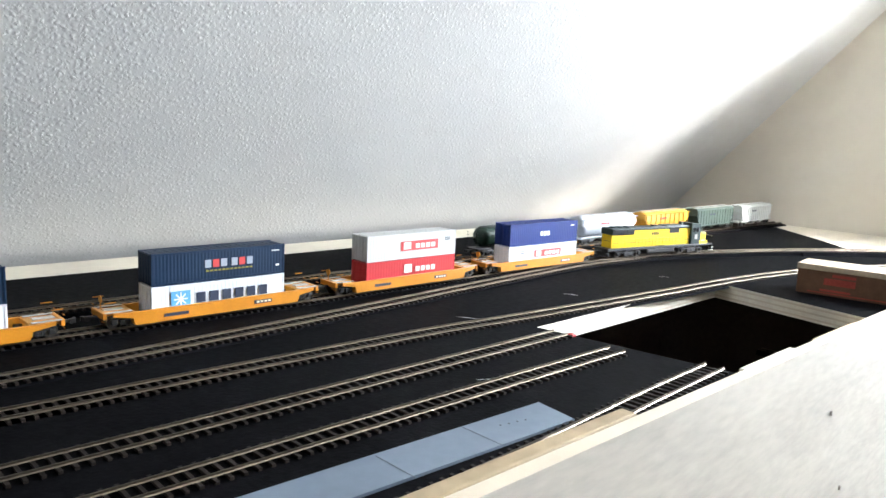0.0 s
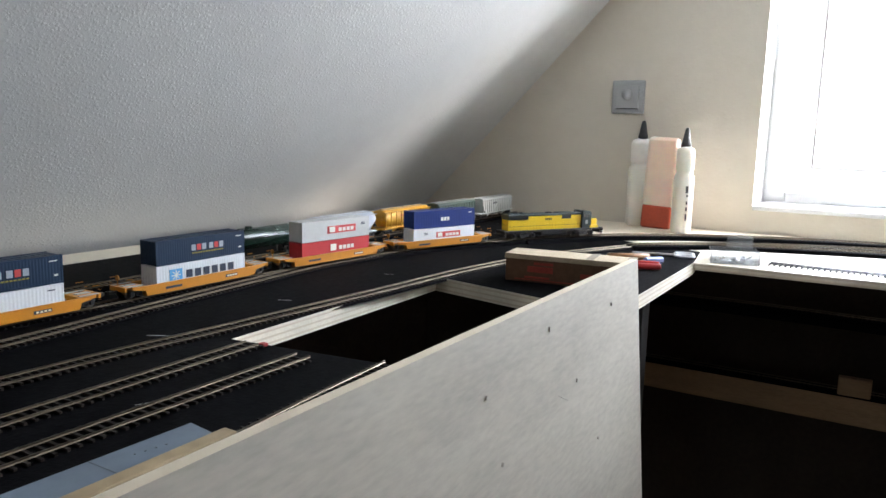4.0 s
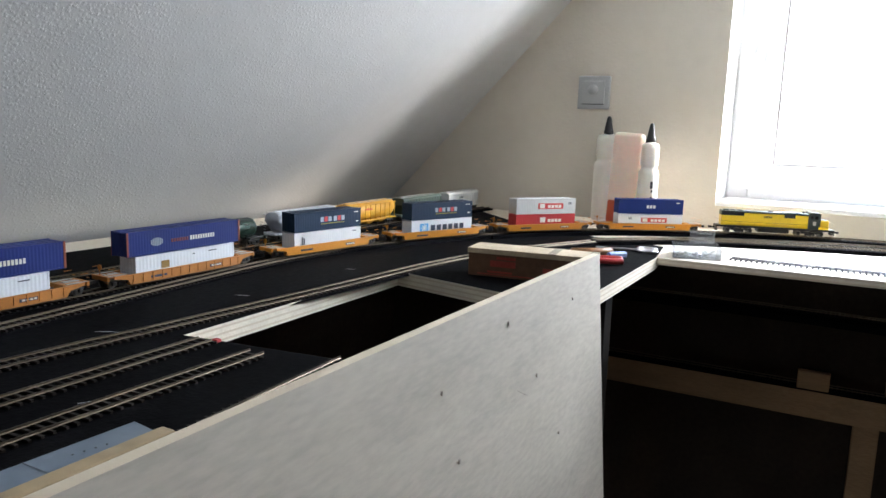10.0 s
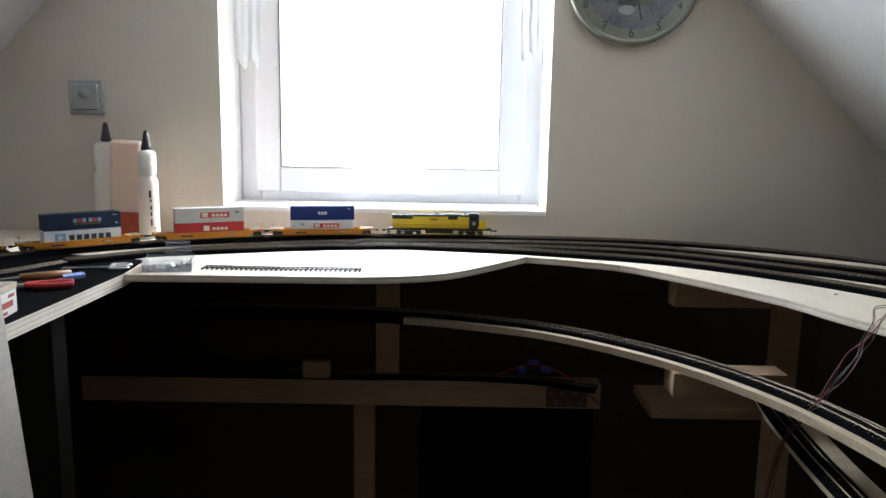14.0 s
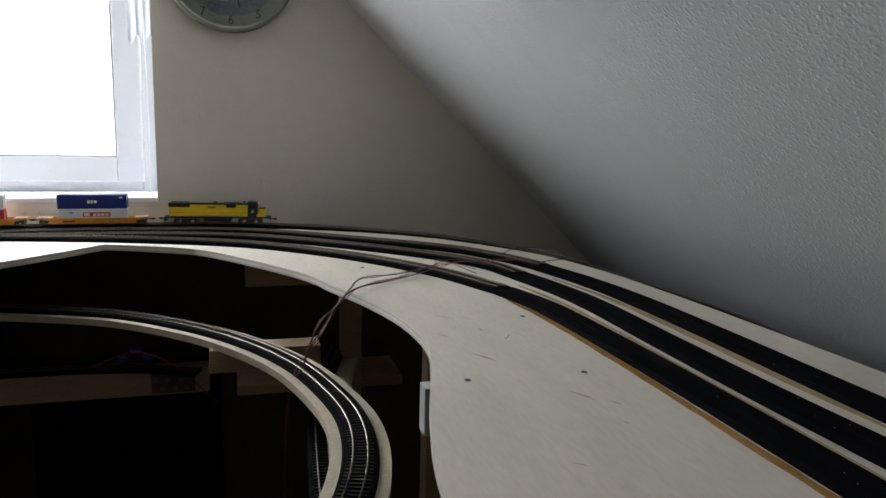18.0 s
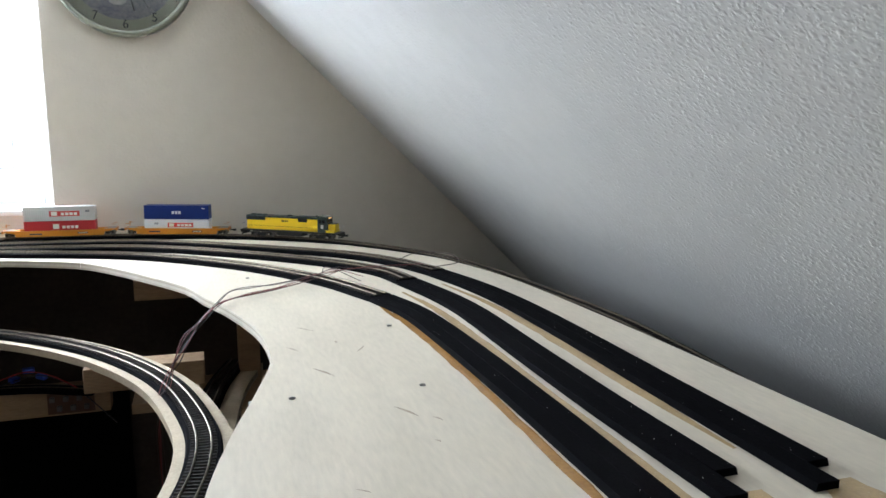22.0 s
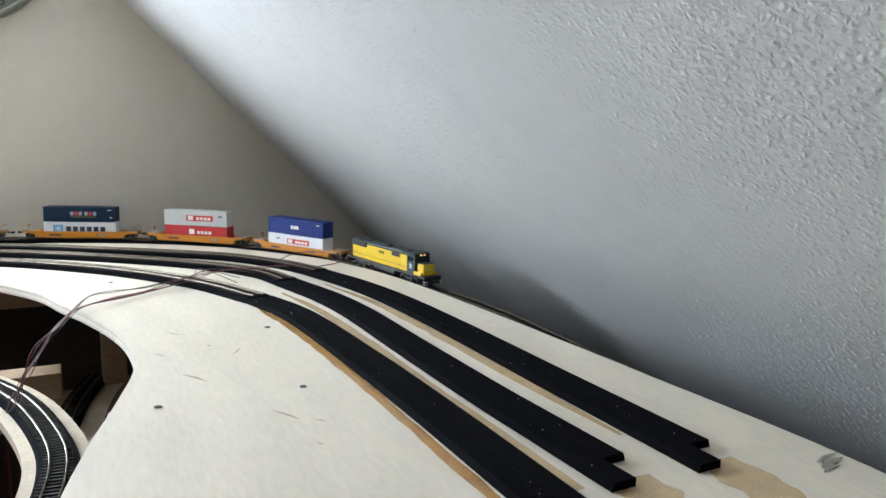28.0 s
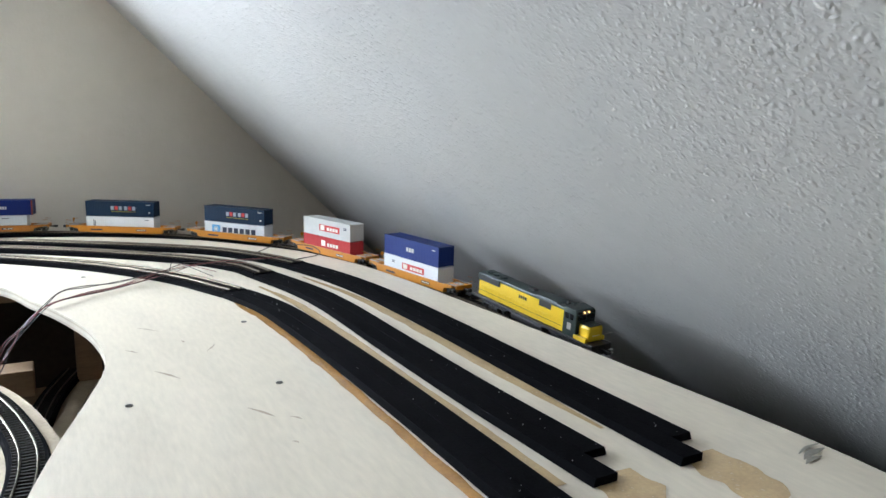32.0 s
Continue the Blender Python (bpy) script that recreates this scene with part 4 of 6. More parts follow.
def wall_clock(x, z, r):
    c = thing("wall_clock", "round wall clock with a silver-green rim and a picture dial", "clock", m=pose(x, WALL_Y, z))
    rim = mat("clock_rim", (0.26, 0.27, 0.22), 0.35, 0.2, 30, metal=0.5)
    face = mat("clock_face_picture", (0.36, 0.35, 0.33), 0.6, 0.0, 16, color2=(0.07, 0.08, 0.15))
    bm = bmesh.new()
    revolve(bm, [(r, 0), (r, 0.02), (r - 0.004, 0.026), (r - 0.012, 0.026), (r - 0.014, 0.018), (r - 0.02, 0.016)], 64)
    bm.transform(Matrix.Rotation(radians(90), 4, "X"))
    part("rim", bm, rim, c, "silver-green rim", True)
    ring = mat("clock_numeral_ring", (0.34, 0.34, 0.26), 0.5, 0.2, 20)
    bm = bmesh.new()
    revolve(bm, [(r - 0.012, 0.010), (r - 0.012, 0.0185), (r - 0.055, 0.0186)], 64)
    bm.transform(Matrix.Rotation(radians(90), 4, "X"))
    part("numeral_ring", bm, ring, c, "pale olive ring")
    bm = bmesh.new()
    cyl(bm, (0, -0.0160, 0), (0, -0.0189, 0), r - 0.036, seg=64)
    part("dial_picture", bm, face, c, "blurred printed picture")
    rr = random.Random(11)
    for k in range(26):
        a, q = rr.uniform(3.2, 6.2), rr.uniform(0.2, 0.75) * (r - 0.04)
        px_, pz_ = q * math.cos(a), q * math.sin(a)
        w_, h_ = rr.uniform(0.008, 0.030), rr.uniform(0.005, 0.014)
        col = rr.choice(((0.30, 0.08, 0.05), (0.10, 0.16, 0.34), (0.42, 0.36, 0.26), (0.55, 0.55, 0.52), (0.09, 0.09, 0.08), (0.2, 0.22, 0.12)))
        bm = bmesh.new()
        cyl(bm, (px_, -0.0186, pz_), (px_, -0.0191 - 0.00002 * k, pz_), 1.0, seg=9)
        bmesh.ops.scale(bm, vec=(w_, 1, h_), verts=bm.verts, space=Matrix.Translation((-px_, 0, -pz_)))
        part("picture_patch", bm, mat("picture_patch", col, 0.6, 0.4, 60), c)
    for h in range(1, 13):
        a = radians(90 - 30 * h)
        cu = bpy.data.curves.new("numeral", "FONT")
        cu.body, cu.size, cu.align_x, cu.align_y, cu.extrude = str(h), 0.027, "CENTER", "CENTER", 0.0003
        o = new("numeral", cu)
        o.parent = c
        cu.materials.append(INK)
        o.matrix_basis = pose((r - 0.027) * math.cos(a), -0.0192, (r - 0.027) * math.sin(a), 90, 0, 0)
    for nm, L, w, deg in (("hour_hand", 0.07, 0.004, 10), ("minute_hand", 0.095, 0.003, 168), ("second_hand", 0.1, 0.0012, 150)):
        bm = bmesh.new()
        box(bm, -w / 2, w / 2, -0.0225, -0.0218, -0.01, L)
        bm.transform(Matrix.Rotation(radians(deg), 4, "Y"))
        part(nm, bm, INK, c, "dark hand")
    bm = bmesh.new()
    cyl(bm, (0, -0.0248, 0), (0, -0.0255, 0), r - 0.012, seg=64)
    o = part("cover_glass", bm, GLASS, c)
    o.visible_shadow = False
    return c


wall_clock(0.364, 1.594, 0.149)


def wire(pts, r, material, label):
    bm = bmesh.new()
    tube(bm, smooth_line(pts, 8), r, 5)
    return tagged(part("wire", bm, material, None, "", True), label, "wire", group="feeder wires")


# from the rail ends over the board, over its sawn edge and down past the lower track
ENDS = ((0.876, 1.285), (0.846, 1.275), (0.812, 1.262), (0.782, 1.240), (0.752, 1.205), (0.741, 1.170))
for k, (x0, y0) in enumerate(ENDS):
    r = random.Random(71 + k)
    j = [r.uniform(-1.7, 1.7) for _ in range(16)]
    arch = 0.016 if k in (1, 3) else 0.0
    pts = [(x0, y0, T + 0.0105), (0.760 - 0.012 * k, 1.255 + 0.010 * j[0], T + 0.016 + 0.003 * j[1]), (0.690 + 0.008 * j[2], 1.232 + 0.010 * j[3] + arch * 0.5, T + 0.009 + arch * 0.3), (0.616, 1.182 + 0.009 * j[4] + arch, T + 0.004 + arch * 0.3), (0.573, 1.150 + 0.006 * j[5] + arch, T + 0.005 + arch * 0.4), (0.543, 1.120 + 0.005 * j[6] + arch * 0.9, T + 0.007 + arch * 0.4), (0.522 + 0.003 * j[7], 1.095 + 0.005 * j[8] + arch * 0.6, T + 0.004), (0.500 + 0.003 * j[7], 1.082 + 0.006 * j[9], T - 0.014), (0.482 + 0.004 * j[10], 1.075 + 0.006 * j[11], T - 0.034), (0.466 + 0.004 * j[12], 1.075 + 0.008 * j[11], T - 0.066), (0.452 + 0.005 * j[13], 1.090 + 0.006 * j[14], T - 0.102), (0.442 + 0.005 * j[14], 1.110, T - 0.135), (0.436 + 0.006 * j[15], 1.150, T - 0.20), (0.430 + 0.008 * j[1], 1.19, T - 0.36)]
    wire(pts, 0.0006, WIRE_RED if k % 2 == 0 else WIRE_BLACK, "thin dark red feeder wire over the board's edge" if k % 2 == 0 else "thin black feeder wire over the board's edge")
wire([(0.888, 1.245, T + 0.012), (0.925, 1.235, T + 0.020), (0.925, 1.285, T + 0.026), (0.885, 1.34, T + 0.022), (0.845, 1.335, T + 0.012)], 0.0008, WIRE_BLACK, "thin black wire looped over the rails")


# ---- the train ----
YELLOW = mat("loco_yellow_paint", (0.78, 0.52, 0.012), 0.35, 0.08, 60)
GREEN = mat("loco_dark_green_paint", (0.014, 0.028, 0.025), 0.4, 0.2, 60)
WELL_YELLOW = mat("well_car_amber_paint", (0.58, 0.22, 0.012), 0.4, 0.12, 60)
WELL_ORANGE = mat("well_car_rust_orange_paint", (0.46, 0.17, 0.022), 0.5, 0.2, 60)
WALKWAY = mat("grey_walkway_grating", (0.42, 0.40, 0.37), 0.5, 0.15, 80)
STEEL_BLACK = mat("black_running_gear", (0.014, 0.013, 0.012), 0.5, 0.3, 80)
WHEEL = mat("turned_wheel_metal", (0.16, 0.145, 0.13), 0.35, 0.2, 80, metal=1.0)
SMOKED = mat("smoked_cab_glass", (0.012, 0.013, 0.015), 0.12, 0.1, 30)
CREAM = mat("cream_lettering", (0.78, 0.76, 0.68), 0.5, 0.1, 60)
RED_MARK = mat("red_lettering", (0.60, 0.05, 0.045), 0.5, 0.12, 60)
BLUE_MARK = mat("sky_blue_logo", (0.10, 0.36, 0.68), 0.5, 0.1, 60)
NAVY_MARK = mat("dark_navy_lettering", (0.02, 0.03, 0.06), 0.5, 0.1, 60)
YELLOW_MARK = mat("yellow_lettering", (0.30, 0.25, 0.03), 0.5, 0.1, 60)
PALE_MARK = mat("pale_blue_grey_lettering", (0.34, 0.38, 0.44), 0.5, 0.1, 60)
DULL_RED = mat("dull_dark_red_lettering", (0.16, 0.02, 0.03), 0.5, 0.1, 60)
LAMP = mat("warm_number_board_lamp", (0.9, 0.6, 0.25), 0.4)
LAMP.node_tree.nodes["Principled BSDF"].inputs["Emission Color"].default_value = (1.0, 0.55, 0.18, 1)
LAMP.node_tree.nodes["Principled BSDF"].inputs["Emission Strength"].default_value = 0.9


def bars(parent, name, items, y, material, label=""):
    """Plain bars and shapes on a car's side: x0, x1, z0, z1 each."""
    for x0, x1, z0, z1 in items:
        bm = bmesh.new()
        box(bm, x0, x1, y - 0.0002, y + 0.0002, z0, z1)
        part(name, bm, material, parent, label)


def both(parent, name, items, half, material, label=""):
    bars(parent, name, items, -half, material, label)
    bars(parent, name, [(-b, -a, c, d) for a, b, c, d in items], half, material, label)


def truck(parent, x, wheels, label="black cast truck", fr=STEEL_BLACK):
    """A bogie: side frames with journal boxes and springs, and its wheelsets."""
    t = new("truck")
    t.parent = parent
    t.matrix_basis = pose(x, 0, 0)
    tagged(t, label)
    span = wheels[-1] - wheels[0]
    for s in (-1, 1):
        bm = bmesh.new()
        y = s * 0.0125
        box(bm, wheels[0] - 0.004, wheels[-1] + 0.004, y - 0.001, y + 0.001, 0.0075, 0.0098, 0.0004)
        box(bm, -span * 0.22, span * 0.22, y - 0.0013, y + 0.0013, 0.0030, 0.0075, 0.0004)
        for w in wheels:
            box(bm, w - 0.0024, w + 0.0024, y - 0.0017, y + 0.0017, 0.0038, 0.0088, 0.0005)
        for q in (-0.0018, 0, 0.0018):
            cyl(bm, (q, y + s * 0.001, 0.0035), (q, y + s * 0.001, 0.0072), 0.0008, seg=6)
        part("side_frame", bm, fr, t)
    for w in wheels:
        bm = bmesh.new()
        for s in (-1, 1):
            cyl(bm, (w, s * 0.0072, 0.0054), (w, s * 0.0095, 0.0054), 0.0054, seg=20)
            cyl(bm, (w, s * 0.0066, 0.0054), (w, s * 0.0072, 0.0054), 0.0061, seg=20)
        cyl(bm, (w, -0.0066, 0.0054), (w, 0.0066, 0.0054), 0.0013, seg=8)
        part("wheelset", bm, WHEEL, t, "bright metal wheelset")
    return t


def coupler(parent, x, s):
    bm = bmesh.new()
    box(bm, x, x + s * 0.009, -0.0016, 0.0016, 0.0088, 0.0114, 0.0003)
    box(bm, x + s * 0.007, x + s * 0.0125, -0.003, 0.0006, 0.0078, 0.0122, 0.0005)
    box(bm, x + s * 0.0105, x + s * 0.0135, 0.0006, 0.0032, 0.0078, 0.0122, 0.0005)
    part("coupler", bm, STEEL_BLACK, parent)


def rail_wire(bm, pts, r=0.00028):
    tube(bm, pts, r, 4)


def locomotive():
    o = thing("locomotive", "yellow and dark green six-axle diesel model locomotive", "locomotive")
    L, W = 0.118, 0.0165
    bm = bmesh.new()
    box(bm, -L, L, -W, W, 0.0125, 0.0162, 0.0006)
    for s in (-1, 1):
        box(bm, s * (L - 0.002), s * L, -W, W, 0.004, 0.0162, 0.0004)
    part("underframe", bm, STEEL_BLACK, o)
    bm = bmesh.new()
    for s in (-1, 1):
        box(bm, -L + 0.004, L - 0.004, s * W - 0.0002, s * W + 0.0002, 0.0130, 0.0142)
    part("sill_edge", bm, STEEL_BLACK, o)
    # long hood, with doors in relief
    bm = bmesh.new()
    box(bm, -0.108, 0.066, -0.0115, 0.0115, 0.0162, 0.0455, 0.0006)
    part("long_hood", bm, YELLOW, o, "yellow long hood")
    for s in (-1, 1):
        for k in range(22):
            x = -0.103 + k * 0.0076
            bm = bmesh.new()
            box(bm, x, x + 0.0066, s * 0.0114, s * 0.0120, 0.0180, 0.0290 if k % 2 else 0.0300, 0.0002)
            part("hood_door", bm, YELLOW, o)
    # dark green roof and radiator
    bm = bmesh.new()
    box(bm, -0.1085, 0.0665, -0.0119, 0.0119, 0.0430, 0.0475, 0.0012)
    part("hood_roof", bm, GREEN, o, "dark green hood roof")
    bm = bmesh.new()
    box(bm, -0.1087, -0.062, -0.0135, 0.0135, 0.0372, 0.0470, 0.001)
    part("radiator_section", bm, GREEN, o, "dark green flared radiator")
    for s in (-1, 1):
        for k in range(3):
            bm = bmesh.new()
            x = -0.105 + k * 0.0135
            box(bm, x, x + 0.0115, s * 0.0134, s * 0.0139, 0.0385, 0.0455)
            part("radiator_grille", bm, BLACK_PLASTIC, o)
        bm = bmesh.new()
        box(bm, 0.018, 0.040, s * 0.0114, s * 0.0122, 0.0365, 0.0455, 0.0002)
        part("blower_intake", bm, BLACK_PLASTIC, o)
    for x in (-0.097, -0.083, -0.069):
        bm = bmesh.new()
        cyl(bm, (x, 0, 0.047), (x, 0, 0.0492), 0.0062, 0.006, 20)
        cyl(bm, (x, 0, 0.0492), (x, 0, 0.0496), 0.005, 0.004, 20)
        part("roof_fan", bm, GREEN, o, "round dark green roof fan")
    bm = bmesh.new()
    box(bm, -0.012, -0.002, -0.004, 0.004, 0.047, 0.050, 0.0006)
    part("exhaust_stack", bm, STEEL_BLACK, o)
    bm = bmesh.new()
    box(bm, 0.012, 0.05, -0.0105, 0.0105, 0.047, 0.0488, 0.001)
    part("dynamic_brake_housing", bm, GREEN, o)
    # cab
    bm = bmesh.new()
    vs = [(0.066, 0.0162), (0.089, 0.0162), (0.089, 0.0465), (0.087, 0.0500), (0.0665, 0.0515), (0.066, 0.0500)]
    a, b = [bm.verts.new((x, -0.0155, z)) for x, z in vs], [bm.verts.new((x, 0.0155, z)) for x, z in vs]
    bm.faces.new(a), bm.faces.new(b[::-1])
    for k in range(6):
        bm.faces.new((a[k], a[(k + 1) % 6], b[(k + 1) % 6], b[k]))
    bmesh.ops.bevel(bm, geom=list(bm.edges), offset=0.0008, segments=2, affect="EDGES")
    cab = part("cab", bm, GREEN, o, "dark green cab")
    for s in (-1, 1):
        for x0, x1 in ((0.0695, 0.0755), (0.0775, 0.0835)):
            bm = bmesh.new()
            box(bm, x0, x1, s * 0.01535, s * 0.0157, 0.0370, 0.0440)
            part("cab_window", bm, SMOKED, cab)
        bm = bmesh.new()
        box(bm, 0.0740, 0.0805, s * 0.01535, s * 0.0157, 0.0245, 0.0325)
        part("herald", bm, WALKWAY, cab, "small pale emblem")
    for y0, y1 in ((-0.0135, -0.0075), (-0.0065, -0.0008), (0.0008, 0.0065), (0.0075, 0.0135)):
        bm = bmesh.new()
        box(bm, 0.0889, 0.0894, y0, y1, 0.0385, 0.0445)
        part("windshield_pane", bm, SMOKED, cab)
    for y in (-0.0035, 0.0035):
        bm = bmesh.new()
        cyl(bm, (0.0880, y, 0.0472), (0.0905, y, 0.0472), 0.0011, seg=12)
        part("headlight", bm, LAMP, cab, "glowing warm headlight")
    for y in (-0.011, 0.011):
        bm = bmesh.new()
        box(bm, 0.0875, 0.0897, y - 0.003, y + 0.003, 0.0458, 0.0485, 0.0003)
        part("number_board", bm, SMOKED, cab)
    # short nose
    bm = bmesh.new()
    box(bm, 0.089, 0.1075, -0.0115, 0.0115, 0.0162, 0.0350, 0.0028)
    part("nose", bm, YELLOW, o, "yellow short nose")
    bm = bmesh.new()
    box(bm, 0.0905, 0.1060, -0.0105, 0.0105, 0.0350, 0.0357, 0.0003)
    part("nose_top", bm, GREEN, o)
    # battery boxes, tank, trucks
    for s in (-1, 1):
        bm = bmesh.new()
        box(bm, 0.086, 0.106, s * 0.0115, s * 0.0160, 0.0162, 0.0215, 0.0005)
        part("battery_box", bm, YELLOW, o)
    bm = bmesh.new()
    box(bm, -0.033, 0.030, -0.0145, 0.0145, 0.0040, 0.0130, 0.0025)
    part("fuel_tank", bm, STEEL_BLACK, o)
    for x in (-0.071, 0.071):
        truck(o, x, (-0.0225, 0.0, 0.0225), "black six-wheel truck")
    for s in (-1, 1):
        coupler(o, s * L, s)
    # handrails and steps
    for s in (-1, 1):
        bm = bmesh.new()
        y = s * 0.0160
        rail_wire(bm, [(-0.108, y, 0.0250), (0.064, y, 0.0250)])
        for k in range(12):
            x = -0.108 + k * 0.01563
            rail_wire(bm, [(x, y, 0.0160), (x, y, 0.0252)])
        part("handrail", bm, STEEL_BLACK, o)
        for e in (-1, 1):
            bm = bmesh.new()
            x = e * (L - 0.001)
            for z in (0.0045, 0.0085):
                box(bm, x - 0.004, x + 0.004, s * 0.0120, s * 0.0170, z, z + 0.0008)
            rail_wire(bm, [(x, s * 0.0165, 0.0160), (x, s * 0.0165, 0.0290)])
            rail_wire(bm, [(x, s * 0.0165, 0.0290), (x, s * 0.004, 0.0290)])
            part("step_and_grab", bm, CREAM if e > 0 else STEEL_BLACK, o)
    # road number: plain bars
    both(o, "number_bar", [(-0.022 + 0.0042 * k, -0.0192 + 0.0042 * k, 0.0348, 0.0390) for k in range(4)], 0.0117, GREEN, "dark number bars")
    bm = bmesh.new()
    box(bm, 0.056, 0.060, -0.002, 0.002, 0.0475, 0.0515, 0.0006)
    cyl(bm, (0.0745, -0.006, 0.0515), (0.0745, -0.006, 0.0545), 0.0004, seg=6)
    part("horn_and_antenna", bm, STEEL_BLACK, o)
    return o


CW, CH = 0.0150, 0.0310


def container(name, L, color, label, roof=None, ends=None, ribs=34):
    """A corrugated freight container with corner posts, top rails and doors; its base is at height 0."""
    o = thing(name, label, "container", group="containers on the train")
    m = mat(label.replace(" ", "_")[:24], color, 0.45, 0.10, 50, spec=0.3)
    hl = L / 2
    for s in (-1, 1):
        bm = bmesh.new()
        pts = []
        n = ribs * 4
        for k in range(n + 1):
            x = -hl + 0.0018 + (L - 0.0036) * k / n
            pts.append((x, s * (CW - 0.0003 - (0.00014 if (k // 2) % 2 else 0.0))))
        lo, hi = [bm.verts.new((x, y, 0.0016)) for x, y in pts], [bm.verts.new((x, y, CH - 0.0014)) for x, y in pts]
        for k in range(n):
            bm.faces.new((lo[k], lo[k + 1], hi[k + 1], hi[k]))
        part("side_panel", bm, m, o)
    bm = bmesh.new()
    box(bm, -hl + 0.001, hl - 0.001, -CW + 0.002, CW - 0.002, 0.0006, CH - 0.001)
    part("inner_box", bm, m, o)
    bm = bmesh.new()
    for x in (-hl, hl - 0.0020):
        for y in (-CW, CW - 0.0020):
            box(bm, x, x + 0.0020, y, y + 0.0020, 0, CH, 0.0002)
    for y in (-CW, CW - 0.0012):
        box(bm, -hl, hl, y, y + 0.0012, CH - 0.0016, CH - 0.0002)
        box(bm, -hl, hl, y, y + 0.0012, 0.0002, 0.0018)
    part("corner_frame", bm, ends or m, o)
    bm = bmesh.new()
    box(bm, -hl + 0.0008, hl - 0.0008, -CW + 0.0010, CW - 0.0010, CH - 0.0012, CH - 0.0006)
    for k in range(18):
        x = -hl + 0.006 + (L - 0.012) * k / 17
        box(bm, x - 0.0012, x + 0.0012, -CW + 0.002, CW - 0.002, CH - 0.0006, CH - 0.0003)
    part("roof", bm, roof or m, o)
    bm = bmesh.new()
    box(bm, -hl + 0.0003, -hl + 0.001, -CW + 0.002, CW - 0.002, 0.0016, CH - 0.0014)
    for y in (-0.009, -0.0035, 0.0035, 0.009):
        cyl(bm, (-hl + 0.0002, y, 0.002), (-hl + 0.0002, y, CH - 0.002), 0.0004, seg=6)
    part("door_end", bm, m, o)
    bm = bmesh.new()
    box(bm, hl - 0.001, hl - 0.0003, -CW + 0.002, CW - 0.002, 0.0016, CH - 0.0014)
    part("front_end", bm, m, o)
    return o


